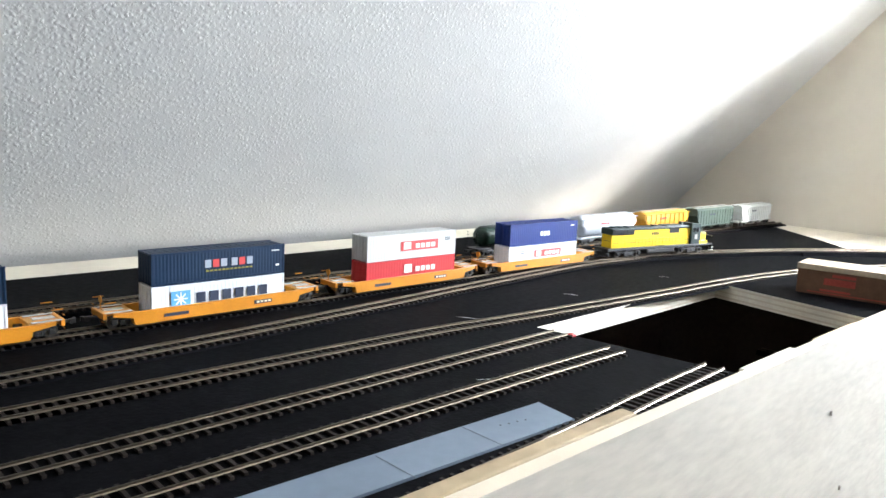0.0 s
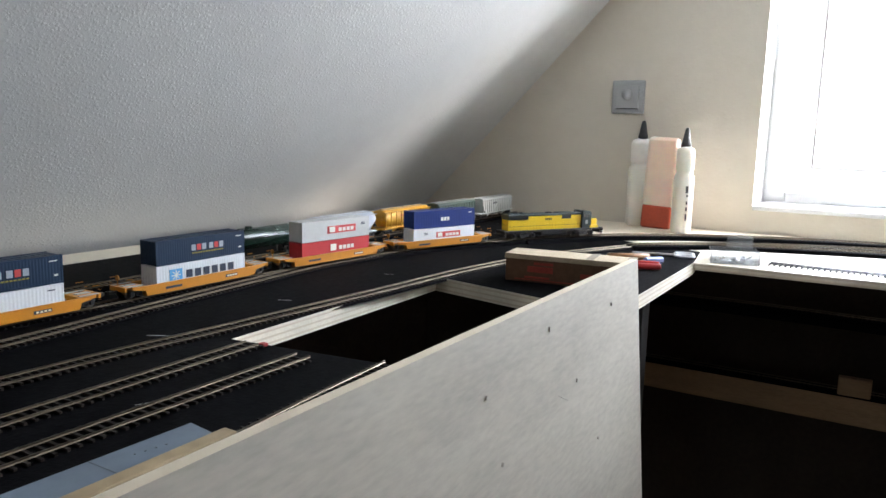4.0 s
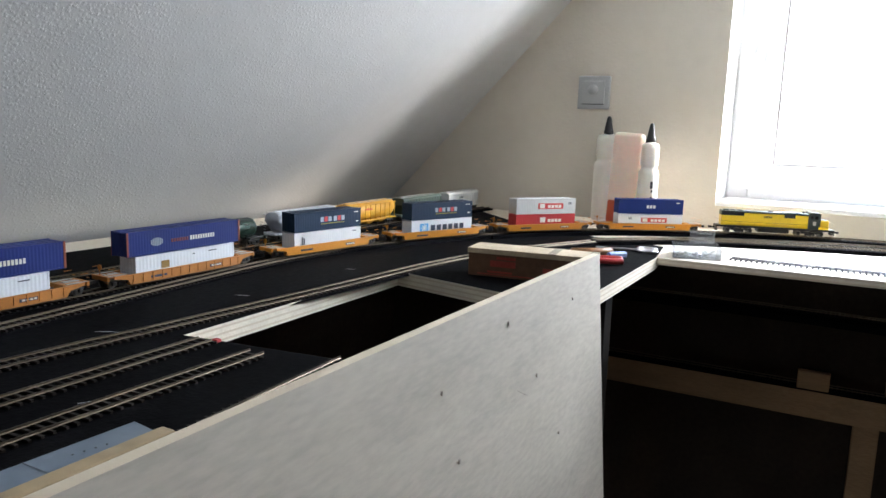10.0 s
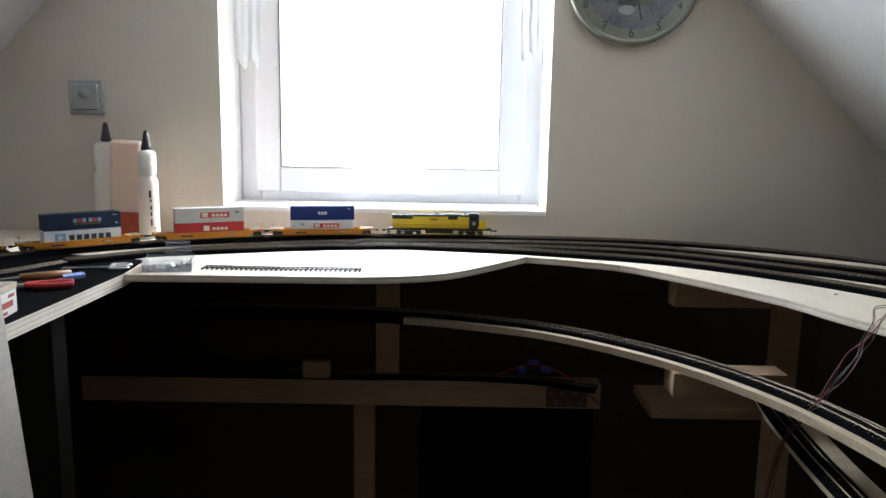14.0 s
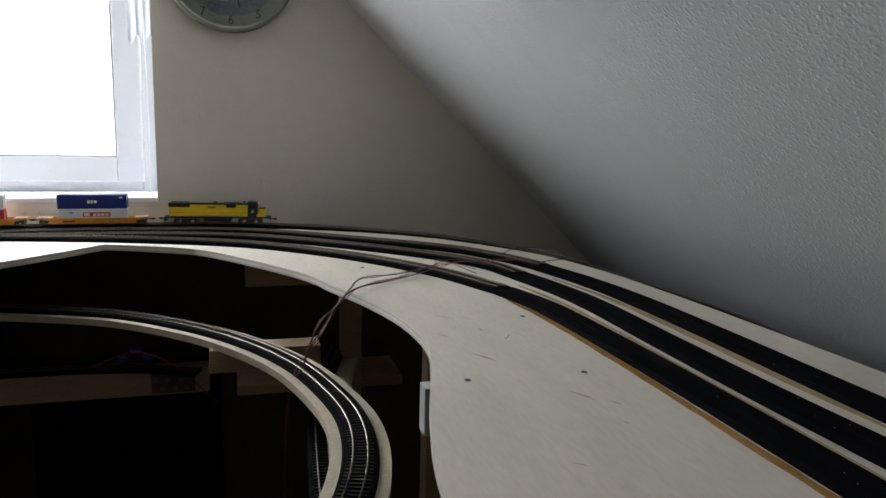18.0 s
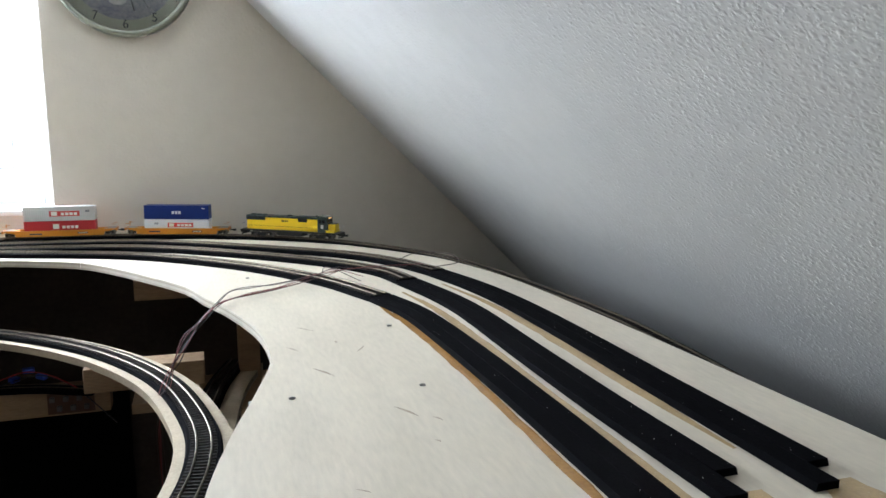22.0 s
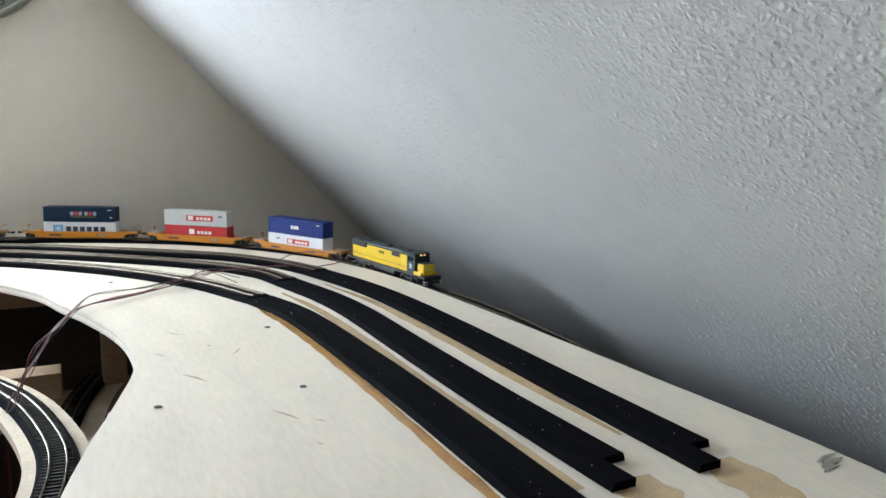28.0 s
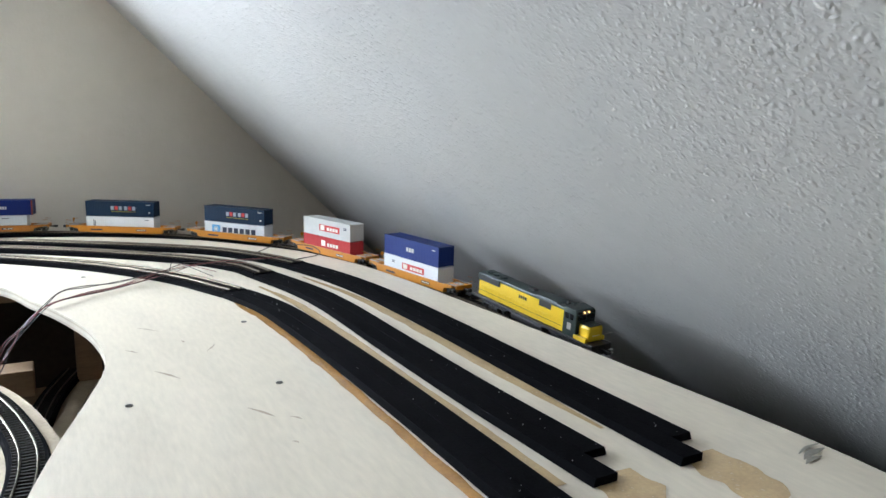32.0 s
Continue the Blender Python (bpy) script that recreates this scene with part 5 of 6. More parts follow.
def well_car(color_mat, label, L=0.236, ribbed=False):
    """A well car: fish-belly side sills, end platforms with gratings, rails and brake wheel, trucks and couplers."""
    o = thing("well_car", label, "well car", group="well cars of the train")
    hl, W = L / 2, 0.0178
    w = 0.086 if not ribbed else 0.089
    for s in (-1, 1):
        bm = bmesh.new()
        out = [(-hl + 0.012, 0.0122), (-hl + 0.030, 0.0090), (-w, 0.0024), (w, 0.0024), (hl - 0.030, 0.0090), (hl - 0.012, 0.0122), (hl - 0.012, 0.0158), (w, 0.0142), (-w, 0.0142), (-hl + 0.012, 0.0158)]
        a, b = [bm.verts.new((x, s * W, z)) for x, z in out], [bm.verts.new((x, s * (W - 0.0018), z)) for x, z in out]
        bm.faces.new(a), bm.faces.new(b[::-1])
        for k in range(len(out)):
            bm.faces.new((a[k], a[(k + 1) % len(out)], b[(k + 1) % len(out)], b[k]))
        sill = part("side_sill", bm, color_mat, o)
        bm = bmesh.new()
        box(bm, -w - 0.02, w + 0.02, s * (W - 0.002), s * (W + 0.0006), 0.0136, 0.0148, 0.0003)
        part("top_chord", bm, color_mat, o)
        if ribbed:
            for k in range(13):
                x = -w + 0.004 + (2 * w - 0.008) * k / 12
                bm = bmesh.new()
                box(bm, x - 0.0009, x + 0.0009, s * W, s * (W + 0.0009), 0.0040, 0.0138)
                part("side_post", bm, color_mat, o)
        both_half = W + 0.0002
        bars(o, "reporting_bar", [(-0.060, -0.036, 0.0062, 0.0092)] if s < 0 else [(0.036, 0.060, 0.0062, 0.0092)], s * both_half, NAVY_MARK, "dark reporting mark plate")
        bars(o, "reporting_bar", [(0.034, 0.054, 0.0064, 0.0100)] if s < 0 else [(-0.054, -0.034, 0.0064, 0.0100)], s * both_half, NAVY_MARK, "dark reporting mark plate")
        bars(o, "lettering_bar", [(0.0365 + 0.0044 * q, 0.0395 + 0.0044 * q, 0.0073, 0.0091) for q in range(4)] if s < 0 else [(-0.0515 + 0.0044 * q, -0.0485 + 0.0044 * q, 0.0073, 0.0091) for q in range(4)], s * (both_half + 0.0003), CREAM)
    bm = bmesh.new()
    box(bm, -w, w, -W + 0.001, W - 0.001, 0.0018, 0.0034)
    part("well_floor", bm, color_mat, o)
    for e in (-1, 1):
        bm = bmesh.new()
        box(bm, e * w, e * (hl - 0.004), -0.0105, 0.0105, 0.0118, 0.0150, 0.0006)
        box(bm, e * (hl - 0.0075), e * (hl - 0.004), -0.0150, 0.0150, 0.0100, 0.0158, 0.0005)
        box(bm, e * w, e * (w + 0.0015), -W + 0.001, W - 0.001, 0.0040, 0.0146)
        part("end_platform", bm, color_mat, o)
        bm = bmesh.new()
        box(bm, e * (w + 0.006), e * (hl - 0.009), -0.004, 0.004, 0.0152, 0.0160)
        for s in (-1, 1):
            box(bm, e * (w + 0.002), e * (hl - 0.006), s * 0.0115, s * 0.0150, 0.0152, 0.0159)
        part("grating", bm, WALKWAY, o, "pale grey grating")
        for s in (-1, 1):
            bm = bmesh.new()
            for xx in (hl - 0.0055, hl - 0.015):
                rail_wire(bm, [(e * xx, s * 0.0152, 0.008), (e * xx, s * 0.0152, 0.0250)], 0.00045)
            rail_wire(bm, [(e * (hl - 0.0055), s * 0.0152, 0.0250), (e * (hl - 0.015), s * 0.0152, 0.0250)], 0.00045)
            for z in (0.008, 0.012, 0.0195):
                rail_wire(bm, [(e * (hl - 0.0045), s * 0.0152, z), (e * (hl - 0.0045), s * 0.0105, z)], 0.00045)
            part("end_rail", bm, color_mat, o)
        truck(o, e * (hl - 0.024), (-0.0098, 0.0098))
        coupler(o, e * (hl - 0.004), e)
    bm = bmesh.new()
    cyl(bm, (-hl + 0.0095, 0.007, 0.0150), (-hl + 0.0095, 0.007, 0.0240), 0.0005, seg=6)
    cyl(bm, (-hl + 0.0090, 0.007, 0.0245), (-hl + 0.0100, 0.007, 0.0245), 0.0034, seg=16)
    part("brake_wheel", bm, color_mat, o)
    return o


def logo_box(o, x0, x1, z0, z1, back, front, bars_at, label):
    both(o, "logo_panel", [(x0, x1, z0, z1)], CW + 0.0001, back, label)
    both(o, "logo_bar", bars_at, CW + 0.0004, front, "pale logo bars")


def letters(x0, x1, z0, z1, n, gap=0.25):
    """n plain bars in a row, as the widths of a word's letters."""
    p = (x1 - x0) / n
    return [(x0 + p * k, x0 + p * (k + 1 - gap), z0, z1) for k in range(n)]


TRAIN = []


def load(off, car, low, high):
    TRAIN.append((car, off, 0.0))
    TRAIN.append((low, off, 0.0036))
    TRAIN.append((high, off, 0.0036 + CH + 0.0003))


TRAIN.append((locomotive(), 0.0, 0.0))
L40 = 0.141

hi = container("container", L40, (0.005, 0.024, 0.16), "royal blue container with white emblem on a white one", ribs=36)
both(hi, "emblem_bar", letters(-0.010, 0.011, 0.0120, 0.0185, 3), CW + 0.0003, CREAM, "white emblem bars")
both(hi, "mark_bar", [(0.055, 0.062, 0.0235, 0.0250)], CW + 0.0003, CREAM)
lo = container("container", L40, (0.74, 0.75, 0.77), "white container with a red logo panel in a well car")
logo_box(lo, -0.020, 0.036, 0.0135, 0.0235, RED_MARK, CREAM, [(-0.017, -0.0065, 0.0150, 0.0222)] + letters(0.001, 0.034, 0.0155, 0.0205, 4), "red logo panel")
both(lo, "mark_bar", [(-0.048, -0.040, 0.0200, 0.0212), (-0.048, -0.040, 0.0225, 0.0237)], CW + 0.0003, NAVY_MARK)
load(0.267, well_car(WELL_YELLOW, "amber yellow well car coupled behind the locomotive"), lo, hi)

hi = container("container", L40, (0.56, 0.56, 0.54), "light grey container with a red logo panel")
logo_box(hi, -0.020, 0.040, 0.0100, 0.0215, RED_MARK, CREAM, [(-0.016, -0.0045, 0.0118, 0.0203)] + letters(0.003, 0.037, 0.0123, 0.0180, 4), "red logo panel")
both(hi, "mark_bar", [(0.052, 0.060, 0.0190, 0.0205), (0.052, 0.060, 0.0215, 0.0228)], CW + 0.0003, NAVY_MARK)
lo = container("container", L40, (0.50, 0.035, 0.04), "red container with white lettering in a well car")
both(lo, "logo_bar", [(-0.014, -0.002, 0.0142, 0.0245)] + letters(0.004, 0.038, 0.0147, 0.0208, 4), CW + 0.0004, CREAM, "white logo bars")
load(0.512, well_car(WELL_YELLOW, "amber yellow well car with grey and red containers"), lo, hi)

WAN = "dark blue container with pale, red and yellow lettering"


def dark_blue():
    c = container("container", L40, (0.003, 0.020, 0.052), WAN, ribs=40)
    for x0 in (-0.018, 0.010):
        w = letters(x0, x0 + 0.025, 0.0135, 0.0212, 3, 0.22)
        both(c, "logo_bar", [w[0], w[2]], CW + 0.0003, PALE_MARK, "pale blue-grey lettering bars")
        both(c, "logo_bar", [w[1]], CW + 0.0003, RED_MARK, "red lettering bar")
    both(c, "slogan_bar", letters(-0.017, 0.034, 0.0096, 0.0112, 12, 0.3), CW + 0.0003, YELLOW_MARK, "yellow lettering bars")
    both(c, "mark_bar", [(0.055, 0.064, 0.0245, 0.0255), (0.060, 0.064, 0.0085, 0.0105)], CW + 0.0003, CREAM)
    return c


lo = container("container", L40, (0.70, 0.72, 0.74), "pale grey container with a sky blue square and dark lettering")
both(lo, "logo_square", [(-0.052, -0.033, 0.0090, 0.0250)], CW + 0.0002, BLUE_MARK, "sky blue logo square")
for s in (-1, 1):
    bm = bmesh.new()
    for k in range(4):
        bmesh.ops.create_cube(bm, size=1, matrix=Matrix.Translation((s * 0.0425, s * (CW + 0.0005), 0.0170)) @ Matrix.Rotation(radians(45 * k), 4, "Y") @ Matrix.Diagonal((0.0012, 0.0003, 0.0135, 1)))
    part("logo_star", bm, CREAM, lo, "white many-pointed star")
both(lo, "lettering_bar", letters(-0.027, 0.054, 0.0115, 0.0215, 6, 0.3), CW + 0.0003, NAVY_MARK, "dark lettering bars")
load(0.763, well_car(WELL_YELLOW, "amber yellow well car with dark blue and pale grey containers"), lo, dark_blue())

lo = container("container", L40, (0.72, 0.73, 0.74), "plain white corrugated container in a well car")
both(lo, "mark_bar", [(-0.055, -0.0535, 0.008, 0.024), (-0.052, -0.0505, 0.012, 0.022), (0.052, 0.060, 0.0245, 0.0258)], CW + 0.0003, NAVY_MARK)
load(1.022, well_car(WELL_YELLOW, "amber yellow well car with dark blue and white containers"), lo, dark_blue())

RUST_END = mat("orange_red_end_posts", (0.26, 0.045, 0.016), 0.5, 0.2, 60)
for off, gold in ((1.291, True), (1.553, False)):
    hi = container("container", 0.182, (0.004, 0.018, 0.14), "long royal blue container with pale lettering and orange end posts", ends=None, ribs=44)
    both(hi, "logo_bar", letters(0.004, 0.046, 0.0122, 0.0178, 10, 0.35), CW + 0.0003, CREAM, "white lettering bars")
    both(hi, "logo_bar", letters(-0.026, 0.002, 0.0125, 0.0168, 7), CW + 0.0003, DULL_RED, "dark red lettering bars")
    for s in (-1, 1):
        bm = bmesh.new()
        for q in range(7):
            h = 0.0052 * math.sqrt(1 - ((q - 3) / 3.6) ** 2)
            x = s * 0.048 + (q - 3) * 0.0026
            box(bm, x - 0.0009, x + 0.0009, s * (CW + 0.0001), s * (CW + 0.0006), 0.0155 - h, 0.0155 + h)
        part("oval_emblem", bm, PALE_MARK, hi, "pale striped emblem")
        for e in (-1, 1):
            bm = bmesh.new()
            box(bm, e * 0.0912, e * 0.0885, s * (CW - 0.0003), s * (CW + 0.0002), 0.0005, CH - 0.0004)
            part("end_post", bm, RUST_END, hi, "orange-red end post")
    lo = container("container", 0.160 if gold else L40, (0.70, 0.73, 0.76), "pale blue-white corrugated container in a ribbed well car" if gold else "plain pale container in a ribbed well car", ribs=30)
    if gold:
        both(lo, "gold_square", [(-0.042, -0.030, 0.0120, 0.0215)], CW + 0.0003, mat("gold_print", (0.30, 0.17, 0.035), 0.5, 0.3, 60), "gold printed square")
    both(lo, "mark_bar", [(0.035, 0.048, 0.0245, 0.0257), (0.008, 0.011, 0.0235, 0.0250)], CW + 0.0003, NAVY_MARK)
    load(off, well_car(WELL_ORANGE, "rusty orange ribbed well car with blue and white containers", 0.246, True), lo, hi)


# ---- freight cars that stand on the storage track ----
TANK_GREEN = mat("dark_green_tank_paint", (0.016, 0.035, 0.024), 0.25, 0.2, 40)
SILVER_CAR = mat("pale_silver_car_paint", (0.50, 0.53, 0.58), 0.4, 0.12, 40)
AMBER_CAR = mat("amber_hopper_paint", (0.66, 0.33, 0.02), 0.45, 0.15, 40)
GREEN_CAR = mat("grey_green_hopper_paint", (0.055, 0.085, 0.07), 0.5, 0.2, 40)
WHITE_CAR = mat("off_white_hopper_paint", (0.62, 0.63, 0.60), 0.5, 0.12, 40)


def end_gear(o, hl, paint):
    for e in (-1, 1):
        truck(o, e * (hl - 0.022), (-0.0098, 0.0098))
        coupler(o, e * hl, e)
        bm = bmesh.new()
        box(bm, e * (hl - 0.03), e * hl, -0.0125, 0.0125, 0.0105, 0.0135, 0.0004)
        for s in (-1, 1):
            rail_wire(bm, [(e * (hl - 0.001), s * 0.0125, 0.010), (e * (hl - 0.001), s * 0.0125, 0.040)], 0.0004)
            rail_wire(bm, [(e * (hl - 0.001), s * 0.0085, 0.010), (e * (hl - 0.001), s * 0.0085, 0.040)], 0.0004)
            for k in range(7):
                rail_wire(bm, [(e * (hl - 0.001), s * 0.0125, 0.012 + 0.0042 * k), (e * (hl - 0.001), s * 0.0085, 0.012 + 0.0042 * k)], 0.0003)
        part("end_ladder", bm, paint, o)


def tank_car(x, y, rz):
    o = thing("tank_car", "dark green glossy tank car on the storage track", "tank car", group="freight cars in storage")
    hl = 0.110
    bm = bmesh.new()
    prof = [(0.003, -0.098), (0.011, -0.0965), (0.0150, -0.093), (0.0166, -0.088), (0.0166, 0.088), (0.0150, 0.093), (0.011, 0.0965), (0.003, 0.098)]
    revolve(bm, prof, 32)
    bm.transform(Matrix.Translation((0, 0, 0.0295)) @ Matrix.Rotation(radians(90), 4, "Y"))
    part("tank", bm, TANK_GREEN, o, "", True)
    for q in (-0.05, 0.0, 0.05):
        bm = bmesh.new()
        cyl(bm, (q - 0.0006, 0, 0.0295), (q + 0.0006, 0, 0.0295), 0.0169, seg=32)
        part("tank_band", bm, TANK_GREEN, o)
    bm = bmesh.new()
    cyl(bm, (0, 0, 0.045), (0, 0, 0.0495), 0.0055, seg=20)
    box(bm, -0.016, 0.016, -0.009, 0.009, 0.0452, 0.0460)
    part("dome", bm, TANK_GREEN, o)
    bm = bmesh.new()
    for s in (-1, 1):
        rail_wire(bm, [(-0.085, s * 0.0162, 0.034), (0.085, s * 0.0162, 0.034)], 0.0004)
    part("grab_rail", bm, TANK_GREEN, o)
    end_gear(o, hl, STEEL_BLACK)
    o.matrix_basis = pose(x, y, ZL + 0.004, 0, 0, rz)


def hopper(x, y, rz, paint, label, round_body, ribs, bay=None):
    """A covered hopper: round-sided or ribbed body, roof with hatches and walk, sloped ends and outlet bays."""
    o = thing("hopper_car", label, "hopper car", group="freight cars in storage")
    hl, W, zt = 0.092, 0.0160, 0.049
    bm = bmesh.new()
    if round_body:
        sec = [(-0.0125, 0.016), (-0.0158, 0.024), (-0.0163, 0.032), (-0.0150, 0.040), (-0.0115, 0.046), (-0.006, 0.049), (0.006, 0.049), (0.0115, 0.046), (0.0150, 0.040), (0.0163, 0.032), (0.0158, 0.024), (0.0125, 0.016)]
    else:
        sec = [(-W, 0.0135), (-W, 0.0455), (-0.0125, zt), (0.0125, zt), (W, 0.0455), (W, 0.0135)]
    rings = [[bm.verts.new((xx, y_ * k, max(z_, zb))) for y_, z_ in sec] for xx, k, zb in ((-hl + 0.006, 1.0, 0.034), (-hl + 0.020, 1.0, 0.0135), (hl - 0.020, 1.0, 0.0135), (hl - 0.006, 1.0, 0.034))]
    for a, b in zip(rings, rings[1:]):
        for k in range(len(sec)):
            bm.faces.new((a[k], a[(k + 1) % len(sec)], b[(k + 1) % len(sec)], b[k]))
    bm.faces.new(rings[0][::-1]), bm.faces.new(rings[-1])
    bmesh.ops.remove_doubles(bm, verts=bm.verts, dist=0.0001)
    part("hopper_body", bm, paint, o, "", round_body)
    if ribs:
        for s in (-1, 1):
            for k in range(ribs):
                bm = bmesh.new()
                xx = -hl + 0.010 + (2 * hl - 0.020) * k / (ribs - 1)
                box(bm, xx - 0.0009, xx + 0.0009, s * W, s * (W + 0.0011), 0.0140, 0.0455)
                part("side_post", bm, paint, o)
    for s in (-1, 1):
        bm = bmesh.new()
        box(bm, -hl + 0.004, hl - 0.004, s * (W - 0.0012), s * (W + 0.0012), 0.0120, 0.0145, 0.0003)
        box(bm, -hl + 0.004, hl - 0.004, s * (W - 0.002), s * (W + 0.0010), 0.0445, 0.0460, 0.0003)
        part("side_chord", bm, paint, o)
    for k in range(4):
        bm = bmesh.new()
        xx = -0.060 + 0.040 * k
        box(bm, xx - 0.017, xx + 0.017, -0.0035, 0.0035, zt, zt + 0.0016, 0.0004)
        part("roof_hatch", bm, paint, o)
    bm = bmesh.new()
    for s in (-1, 1):
        box(bm, -hl + 0.002, hl - 0.002, s * 0.0065, s * 0.0090, zt + 0.0012, zt + 0.0018)
    part("roof_walk", bm, WALKWAY, o, "grey roof walk")
    for xx in (-0.044, 0.0, 0.044):
        bm = bmesh.new()
        a = [bm.verts.new((xx + u, v, 0.0140)) for u, v in ((-0.019, -0.014), (0.019, -0.014), (0.019, 0.014), (-0.019, 0.014))]
        b = [bm.verts.new((xx + u, v, 0.0045)) for u, v in ((-0.005, -0.007), (0.005, -0.007), (0.005, 0.007), (-0.005, 0.007))]
        bm.faces.new(a), bm.faces.new(b[::-1])
        for k in range(4):
            bm.faces.new((a[k], a[(k + 1) % 4], b[(k + 1) % 4], b[k]))
        part("outlet_bay", bm, paint, o)
    both(o, "lettering_bar", bay or letters(-0.03, -0.002, 0.034, 0.038, 5), W + 0.0003, RED_MARK if round_body else NAVY_MARK, "small lettering bars")
    end_gear(o, hl, paint)
    o.matrix_basis = pose(x, y, ZL + 0.004, 0, 0, rz)


tank_car(-1.168, 0.885, 90)
hopper(-1.166, 1.115, 90, SILVER_CAR, "pale silver round-sided covered hopper on the storage track", True, 0)
hopper(-1.164, 1.312, 91, AMBER_CAR, "amber round-sided covered hopper on the storage track", True, 10)
hopper(-1.160, 1.509, 91, GREEN_CAR, "dark grey-green ribbed covered hopper on the storage track", False, 14)
hopper(-1.156, 1.705, 92, WHITE_CAR, "off-white ribbed covered hopper at the track's end", False, 16)


# ---- below the boards: lower loop of track, timbers, dark sheets in place of shade ----
# brown and black of the shade under the boards, as sheet colours
DARK = mat("shade_brown_sheet", (0.06, 0.045, 0.035), 0.9, 0.3, 9, spec=0.1)
PITCH = mat("shade_black_sheet", (0.003, 0.003, 0.003), 0.95, 0.3, 30, spec=0.05)
# pine for the under-board timbers, with some of their shade in its colour
SHADED_PINE = mat("shaded_pine_timber", (0.33, 0.21, 0.115), 0.8, 0.3, 9, 0.0002, 120, stretch=(1, 1, 6))
# added dark sheets that stand in for the shade under the boards
slab("shade_panel", (-1.5, 0.86, WALL_Y - 0.012, WALL_Y - 0.004, 0.0, 0.965), DARK, "dark brown sheet standing in for shade behind the timbers", "panel")
slab("shade_panel_corner", (0.862, 1.128, WALL_Y - 0.012, WALL_Y - 0.004, 0.0, 0.86), DARK, "dark brown sheet standing in for shade behind the curved board", "panel")
slab("shade_panel_side", (1.13, 1.138, -1.5, WALL_Y - 0.02, 0.0, 0.90), DARK, "dark brown sheet standing in for shade below the boards", "panel")
slab("shade_panel_left", (-1.45, -1.442, -1.5, WALL_Y - 0.02, 0.0, 0.97), DARK, "dark brown sheet standing in for shade below the black board", "panel")
slab("shade_sheet", (-0.10, 0.32, WALL_Y - 0.03, WALL_Y - 0.014, 0.0, 0.66), PITCH, "black sheet standing in for deep shade below the timbers", "cloth")


def timber(x0, x1, y0, y1, z0, z1, label, m=None, name="timber", wood=SHADED_PINE):
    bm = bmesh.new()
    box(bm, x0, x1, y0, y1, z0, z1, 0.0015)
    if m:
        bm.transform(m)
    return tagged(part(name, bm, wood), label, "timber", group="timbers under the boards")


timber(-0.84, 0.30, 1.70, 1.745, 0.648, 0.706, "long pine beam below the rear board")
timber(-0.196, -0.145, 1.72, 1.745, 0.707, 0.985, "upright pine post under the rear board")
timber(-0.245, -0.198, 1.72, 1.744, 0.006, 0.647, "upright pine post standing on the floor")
# near-black colour stands in for the shade this post stands in
timber(-0.68, -0.625, 1.20, 1.24, 0.006, 0.9785, "broad post under the black board, shade put into its colour", wood=mat("shade_dark_timber", (0.014, 0.010, 0.007), 0.9, 0.3, 9, stretch=(1, 1, 6)))
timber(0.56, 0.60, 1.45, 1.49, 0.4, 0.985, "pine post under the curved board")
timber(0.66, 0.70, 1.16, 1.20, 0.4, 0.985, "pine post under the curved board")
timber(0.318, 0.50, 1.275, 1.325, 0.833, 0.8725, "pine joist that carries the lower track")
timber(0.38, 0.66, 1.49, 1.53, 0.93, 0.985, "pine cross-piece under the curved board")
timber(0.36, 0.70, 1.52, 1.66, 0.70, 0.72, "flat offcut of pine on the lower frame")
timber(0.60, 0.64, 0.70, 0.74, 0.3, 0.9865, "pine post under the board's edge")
bm = bmesh.new()
box(bm, 0.545, 0.567, 0.735, 0.757, 0.935, 0.986, 0.001)
tagged(part("white_clip", bm, mat("dull_white_plastic", (0.46, 0.45, 0.42), 0.5)), "white plastic clip under the board's edge", "clip")


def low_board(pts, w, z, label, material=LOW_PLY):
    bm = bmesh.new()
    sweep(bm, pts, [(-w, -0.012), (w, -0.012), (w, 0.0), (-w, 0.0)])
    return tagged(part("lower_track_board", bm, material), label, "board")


LZ = 0.8925
LOOP = [(-0.80, 1.60), (-0.45, 1.612), (-0.15, 1.595), (0.035, 1.545), (0.18, 1.475), (0.33, 1.335), (0.437, 1.165), (0.489, 0.993), (0.499, 0.864), (0.472, 0.727), (0.41, 0.60), (0.32, 0.48), (0.2, 0.36)]
low = smooth_line([(x, y, LZ - 0.010) for x, y in LOOP], 8)
low_board([p for p in low if p.x < -0.10], 0.034, 0, "black strip under the lower track", BLACK)
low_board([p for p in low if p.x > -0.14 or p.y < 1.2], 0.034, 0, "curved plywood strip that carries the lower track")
track("curved lower-level track on black roadbed", smooth_line([(x, y, LZ) for x, y in LOOP], 8), bed=0.0055, name="lower_track")
LOOP2 = [(-1.1, 1.715), (-0.7, 1.72), (-0.3, 1.72), (0.10, 1.718), (0.28, 1.66)]
track("straight lowest-level track on the beam", smooth_line([(x, y, 0.717) for x, y in LOOP2], 8), bed=0.008, name="lower_track", tie_step=0.009)
LOOP3 = [(0.56, 1.50), (0.520, 1.36), (0.492, 1.17), (0.477, 1.0), (0.470, 0.9), (0.462, 0.75), (0.455, 0.6), (0.45, 0.4)]
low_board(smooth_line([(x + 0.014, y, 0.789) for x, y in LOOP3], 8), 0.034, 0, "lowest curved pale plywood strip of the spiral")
track("lowest curved track of the spiral", smooth_line([(x - 0.004, y, 0.80) for x, y in LOOP3], 8), bed=0.0055, name="lower_track", tie_step=0.0086)
BLUE_CLIP = mat("blue_wire_connector", (0.02, 0.07, 0.42), 0.35, 0.15, 60)
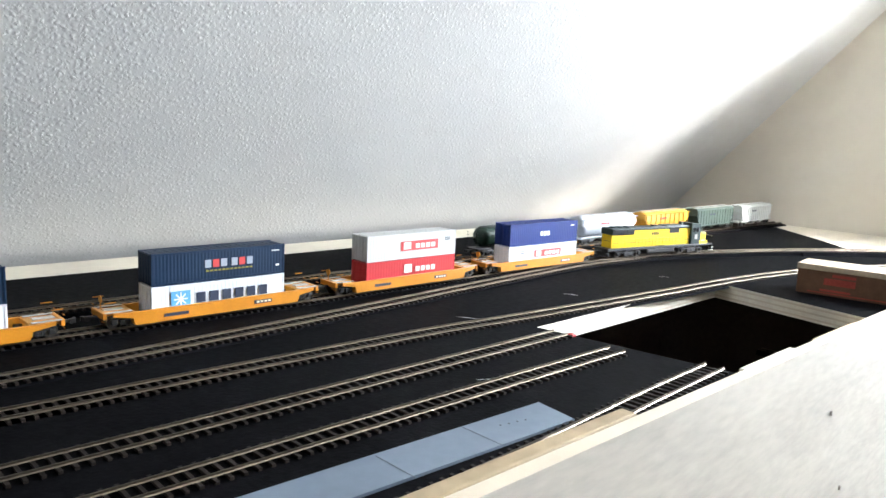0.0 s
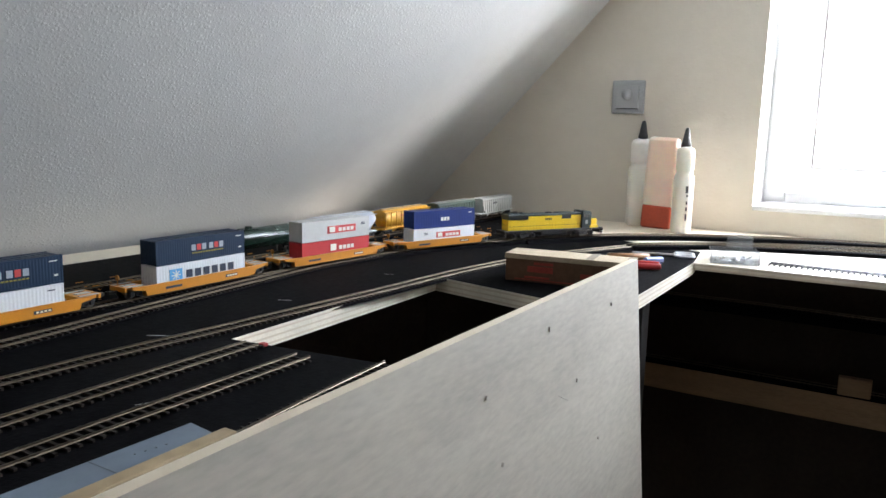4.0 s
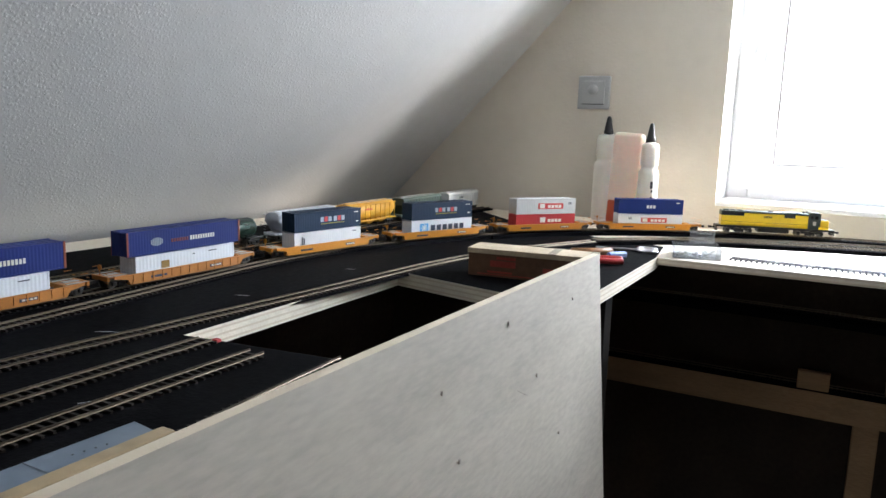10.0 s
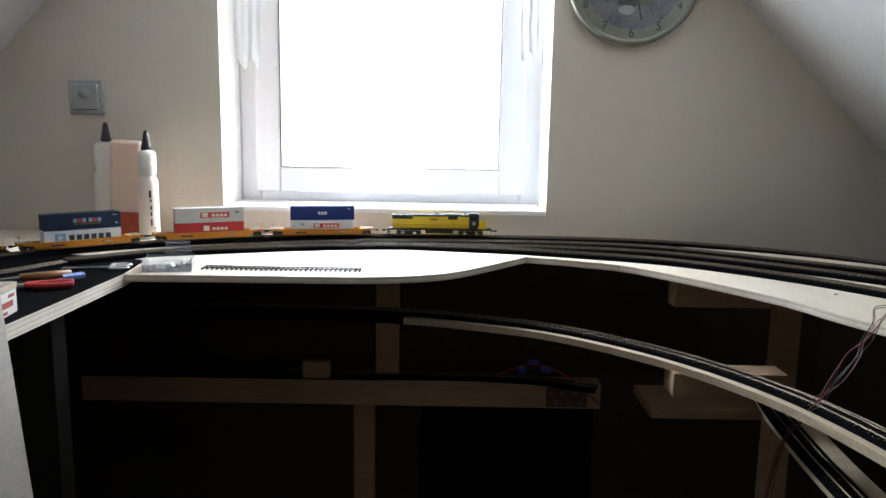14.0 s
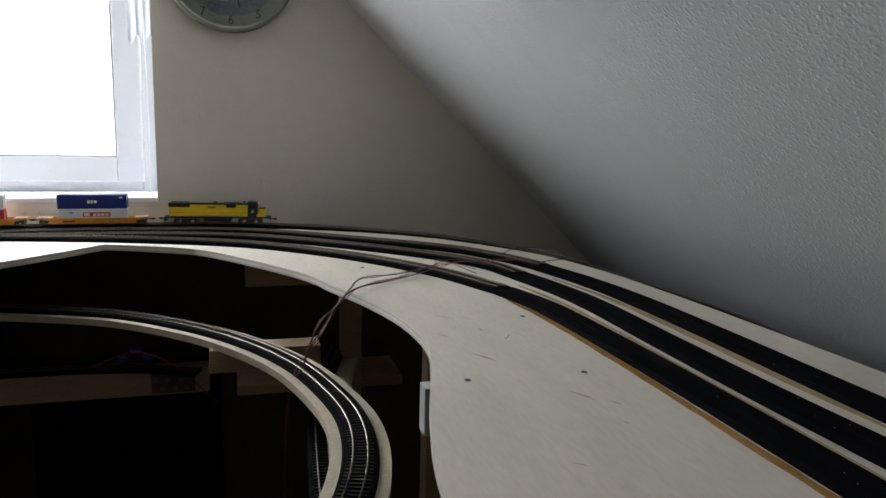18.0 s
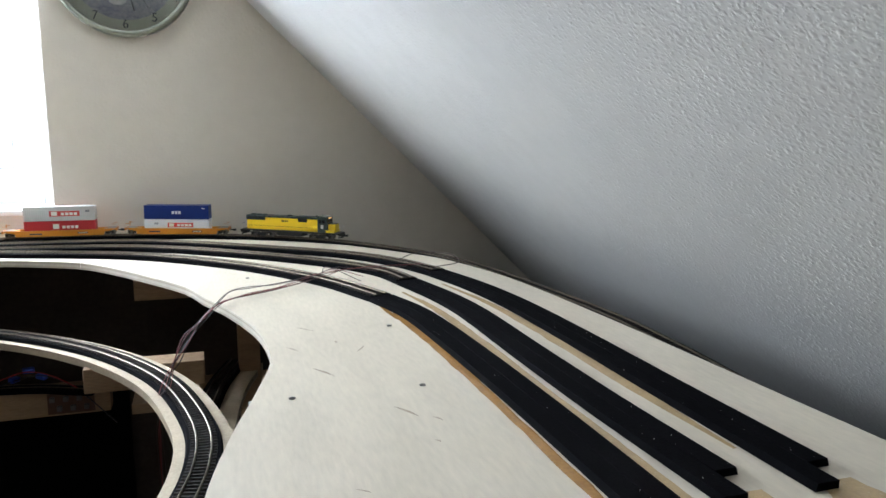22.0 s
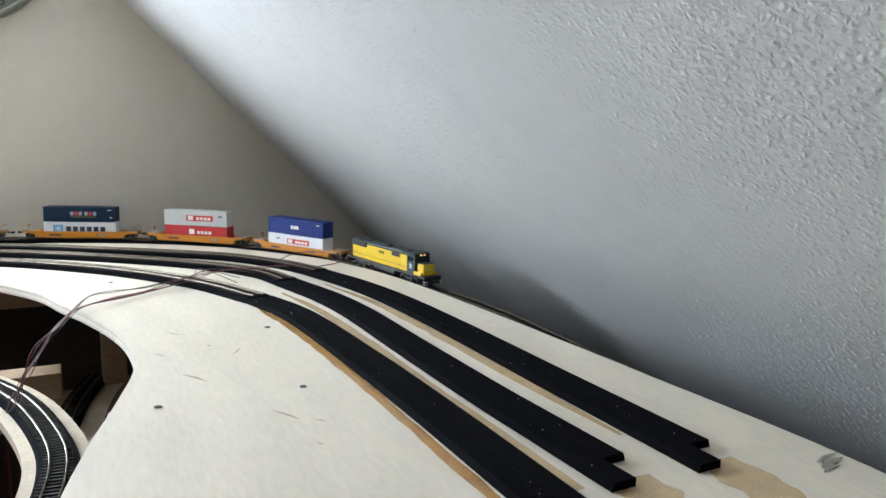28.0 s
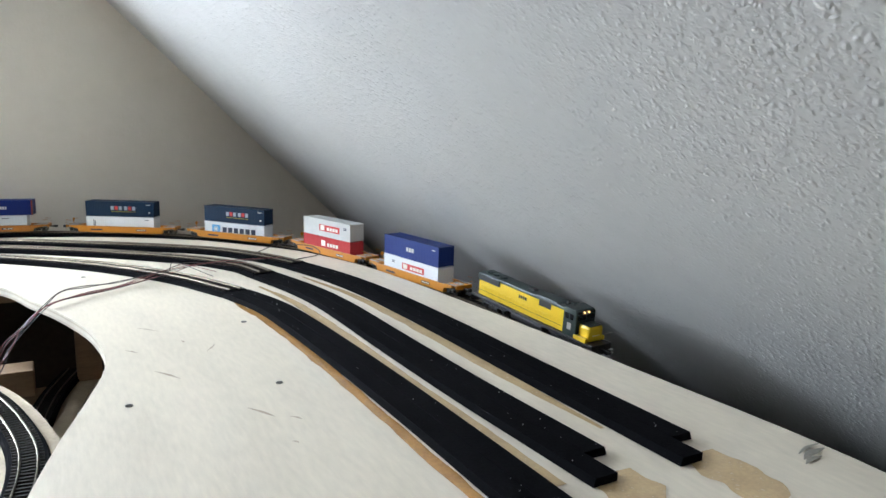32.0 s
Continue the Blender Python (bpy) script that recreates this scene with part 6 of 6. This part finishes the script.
for x, y, z, a in ((0.15, 1.70, 0.752, 20), (0.175, 1.69, 0.74, -35), (0.125, 1.69, 0.738, 60)):
    bm = bmesh.new()
    box(bm, -0.011, 0.011, -0.006, 0.006, -0.005, 0.005, 0.002)
    bm.transform(pose(x, y, z, 10, 5, a))
    tagged(part("wire_connector", bm, BLUE_CLIP), "blue plastic wire connector hanging on wires", "connector", group="blue connectors")
wire([(0.06, 1.69, 0.722), (0.11, 1.68, 0.745), (0.15, 1.69, 0.752), (0.20, 1.68, 0.74), (0.27, 1.66, 0.70)], 0.0012, RED_GRIP, "red wire on the beam")
wire([(0.08, 1.68, 0.722), (0.125, 1.68, 0.738), (0.18, 1.68, 0.744), (0.24, 1.67, 0.715), (0.32, 1.62, 0.65)], 0.0012, BLACK_PLASTIC, "black wire on the beam")
cb = thing("circuit_board", "small dark circuit board with terminals on the beam", "circuit board", m=pose(0.225, 1.698, 0.675))
bm = bmesh.new()
box(bm, -0.045, 0.045, -0.0015, 0.0, -0.022, 0.022)
part("board", bm, mat("brown_circuit_board", (0.10, 0.04, 0.02), 0.5, 0.3, 60), cb)
for k in range(6):
    bm = bmesh.new()
    box(bm, -0.04 + k * 0.013, -0.031 + k * 0.013, -0.010, -0.0015, 0.006 - 0.02 * (k % 2), 0.016 - 0.02 * (k % 2), 0.0008)
    part("terminal", bm, mat("terminal_block", (0.12, 0.10, 0.09), 0.5), cb)
bm = bmesh.new()
box(bm, -0.355, -0.295, 1.700, 1.7195, 0.7065, 0.745, 0.002)
tagged(part("wood_block", bm, SHADED_PINE), "small pine block standing on the beam", "block")

# bead chain of the window's blind
ch = thing("blind_chain", "white bead chain hanging beside the window", "chain")
bm = bmesh.new()
bmesh.ops.create_icosphere(bm, subdivisions=1, radius=0.0022)
bead = mesh_of("bead", bm, WHITE_PVC, True)
for k in range(150):
    o = new("bead", bead)
    o.parent = ch
    o.matrix_basis = pose(0.170 + 0.003 * math.sin(k * 0.05), WALL_Y + 0.03, 1.075 + k * 0.0056)


# gathered white curtain tails in the upper corners of the window
CLOTH = mat("white_voile", (0.88, 0.89, 0.90), 0.9, 0.05, 20, 0.0003, 300)


def curtain(x0, x1, z0, rag):
    bm = bmesh.new()
    n, rows = 36, 8
    grid = []
    for layer in (0.0, 0.0012):
        g = []
        for j in range(rows + 1):
            f = j / rows
            g.append([bm.verts.new((x0 + (x1 - x0) * (k / n) * (0.82 + 0.18 * f), 1.985 + layer + 0.005 * math.sin(k * 0.6) * (0.6 + 0.4 * f), z0 + rag * math.sin(k * 0.35) * (1 - f) + (WZ1 - 0.003 - z0) * f)) for k in range(n + 1)])
        for j in range(rows):
            for k in range(n):
                bm.faces.new((g[j][k], g[j][k + 1], g[j + 1][k + 1], g[j + 1][k]))
        grid.append(g)
    a, b = grid
    for k in range(n):
        bm.faces.new((a[0][k], a[0][k + 1], b[0][k + 1], b[0][k]))
    return tagged(part("curtain", bm, CLOTH, None, "", True), "short white voile curtain gathered beside the window", "curtain", group="curtains")


curtain(WX0 + 0.006, -0.485, 1.40, 0.012)
curtain(WX1 - 0.006, 0.115, 1.43, 0.012)


# ---- what moves ----
RUN = [(0, 3.280), (1, 3.376), (2, 3.473), (3, 3.572), (6, 3.856), (9, 4.147), (12, 4.431), (14, 4.624), (17.5, 4.962), (21, 5.308), (23, 5.505), (26, 5.803), (29, 6.098), (32, 6.397)]


def run_at(t):
    for (a, p), (b, q) in zip(RUN, RUN[1:]):
        if t <= b:
            return p + (q - p) * (t - a) / (b - a)


def motions():
    """The train rolls along the main line, each vehicle turned with the rails under it."""
    for ob, off, up in TRAIN:
        rows = []
        for k in range(65):
            t = k / 2
            s = run_at(t) - off
            a, b = Vector(main_line(s - 0.07)[:3]), Vector(main_line(s + 0.07)[:3])
            d = b - a
            m = Matrix.Translation((a + b) / 2) @ Matrix.Rotation(math.atan2(d.y, d.x), 4, "Z") @ Matrix.Rotation(-math.atan2(d.z, math.hypot(d.x, d.y)), 4, "Y") @ Matrix.Translation((0, 0, up))
            rows.append((t, m))
        walk(ob, rows)


motions()
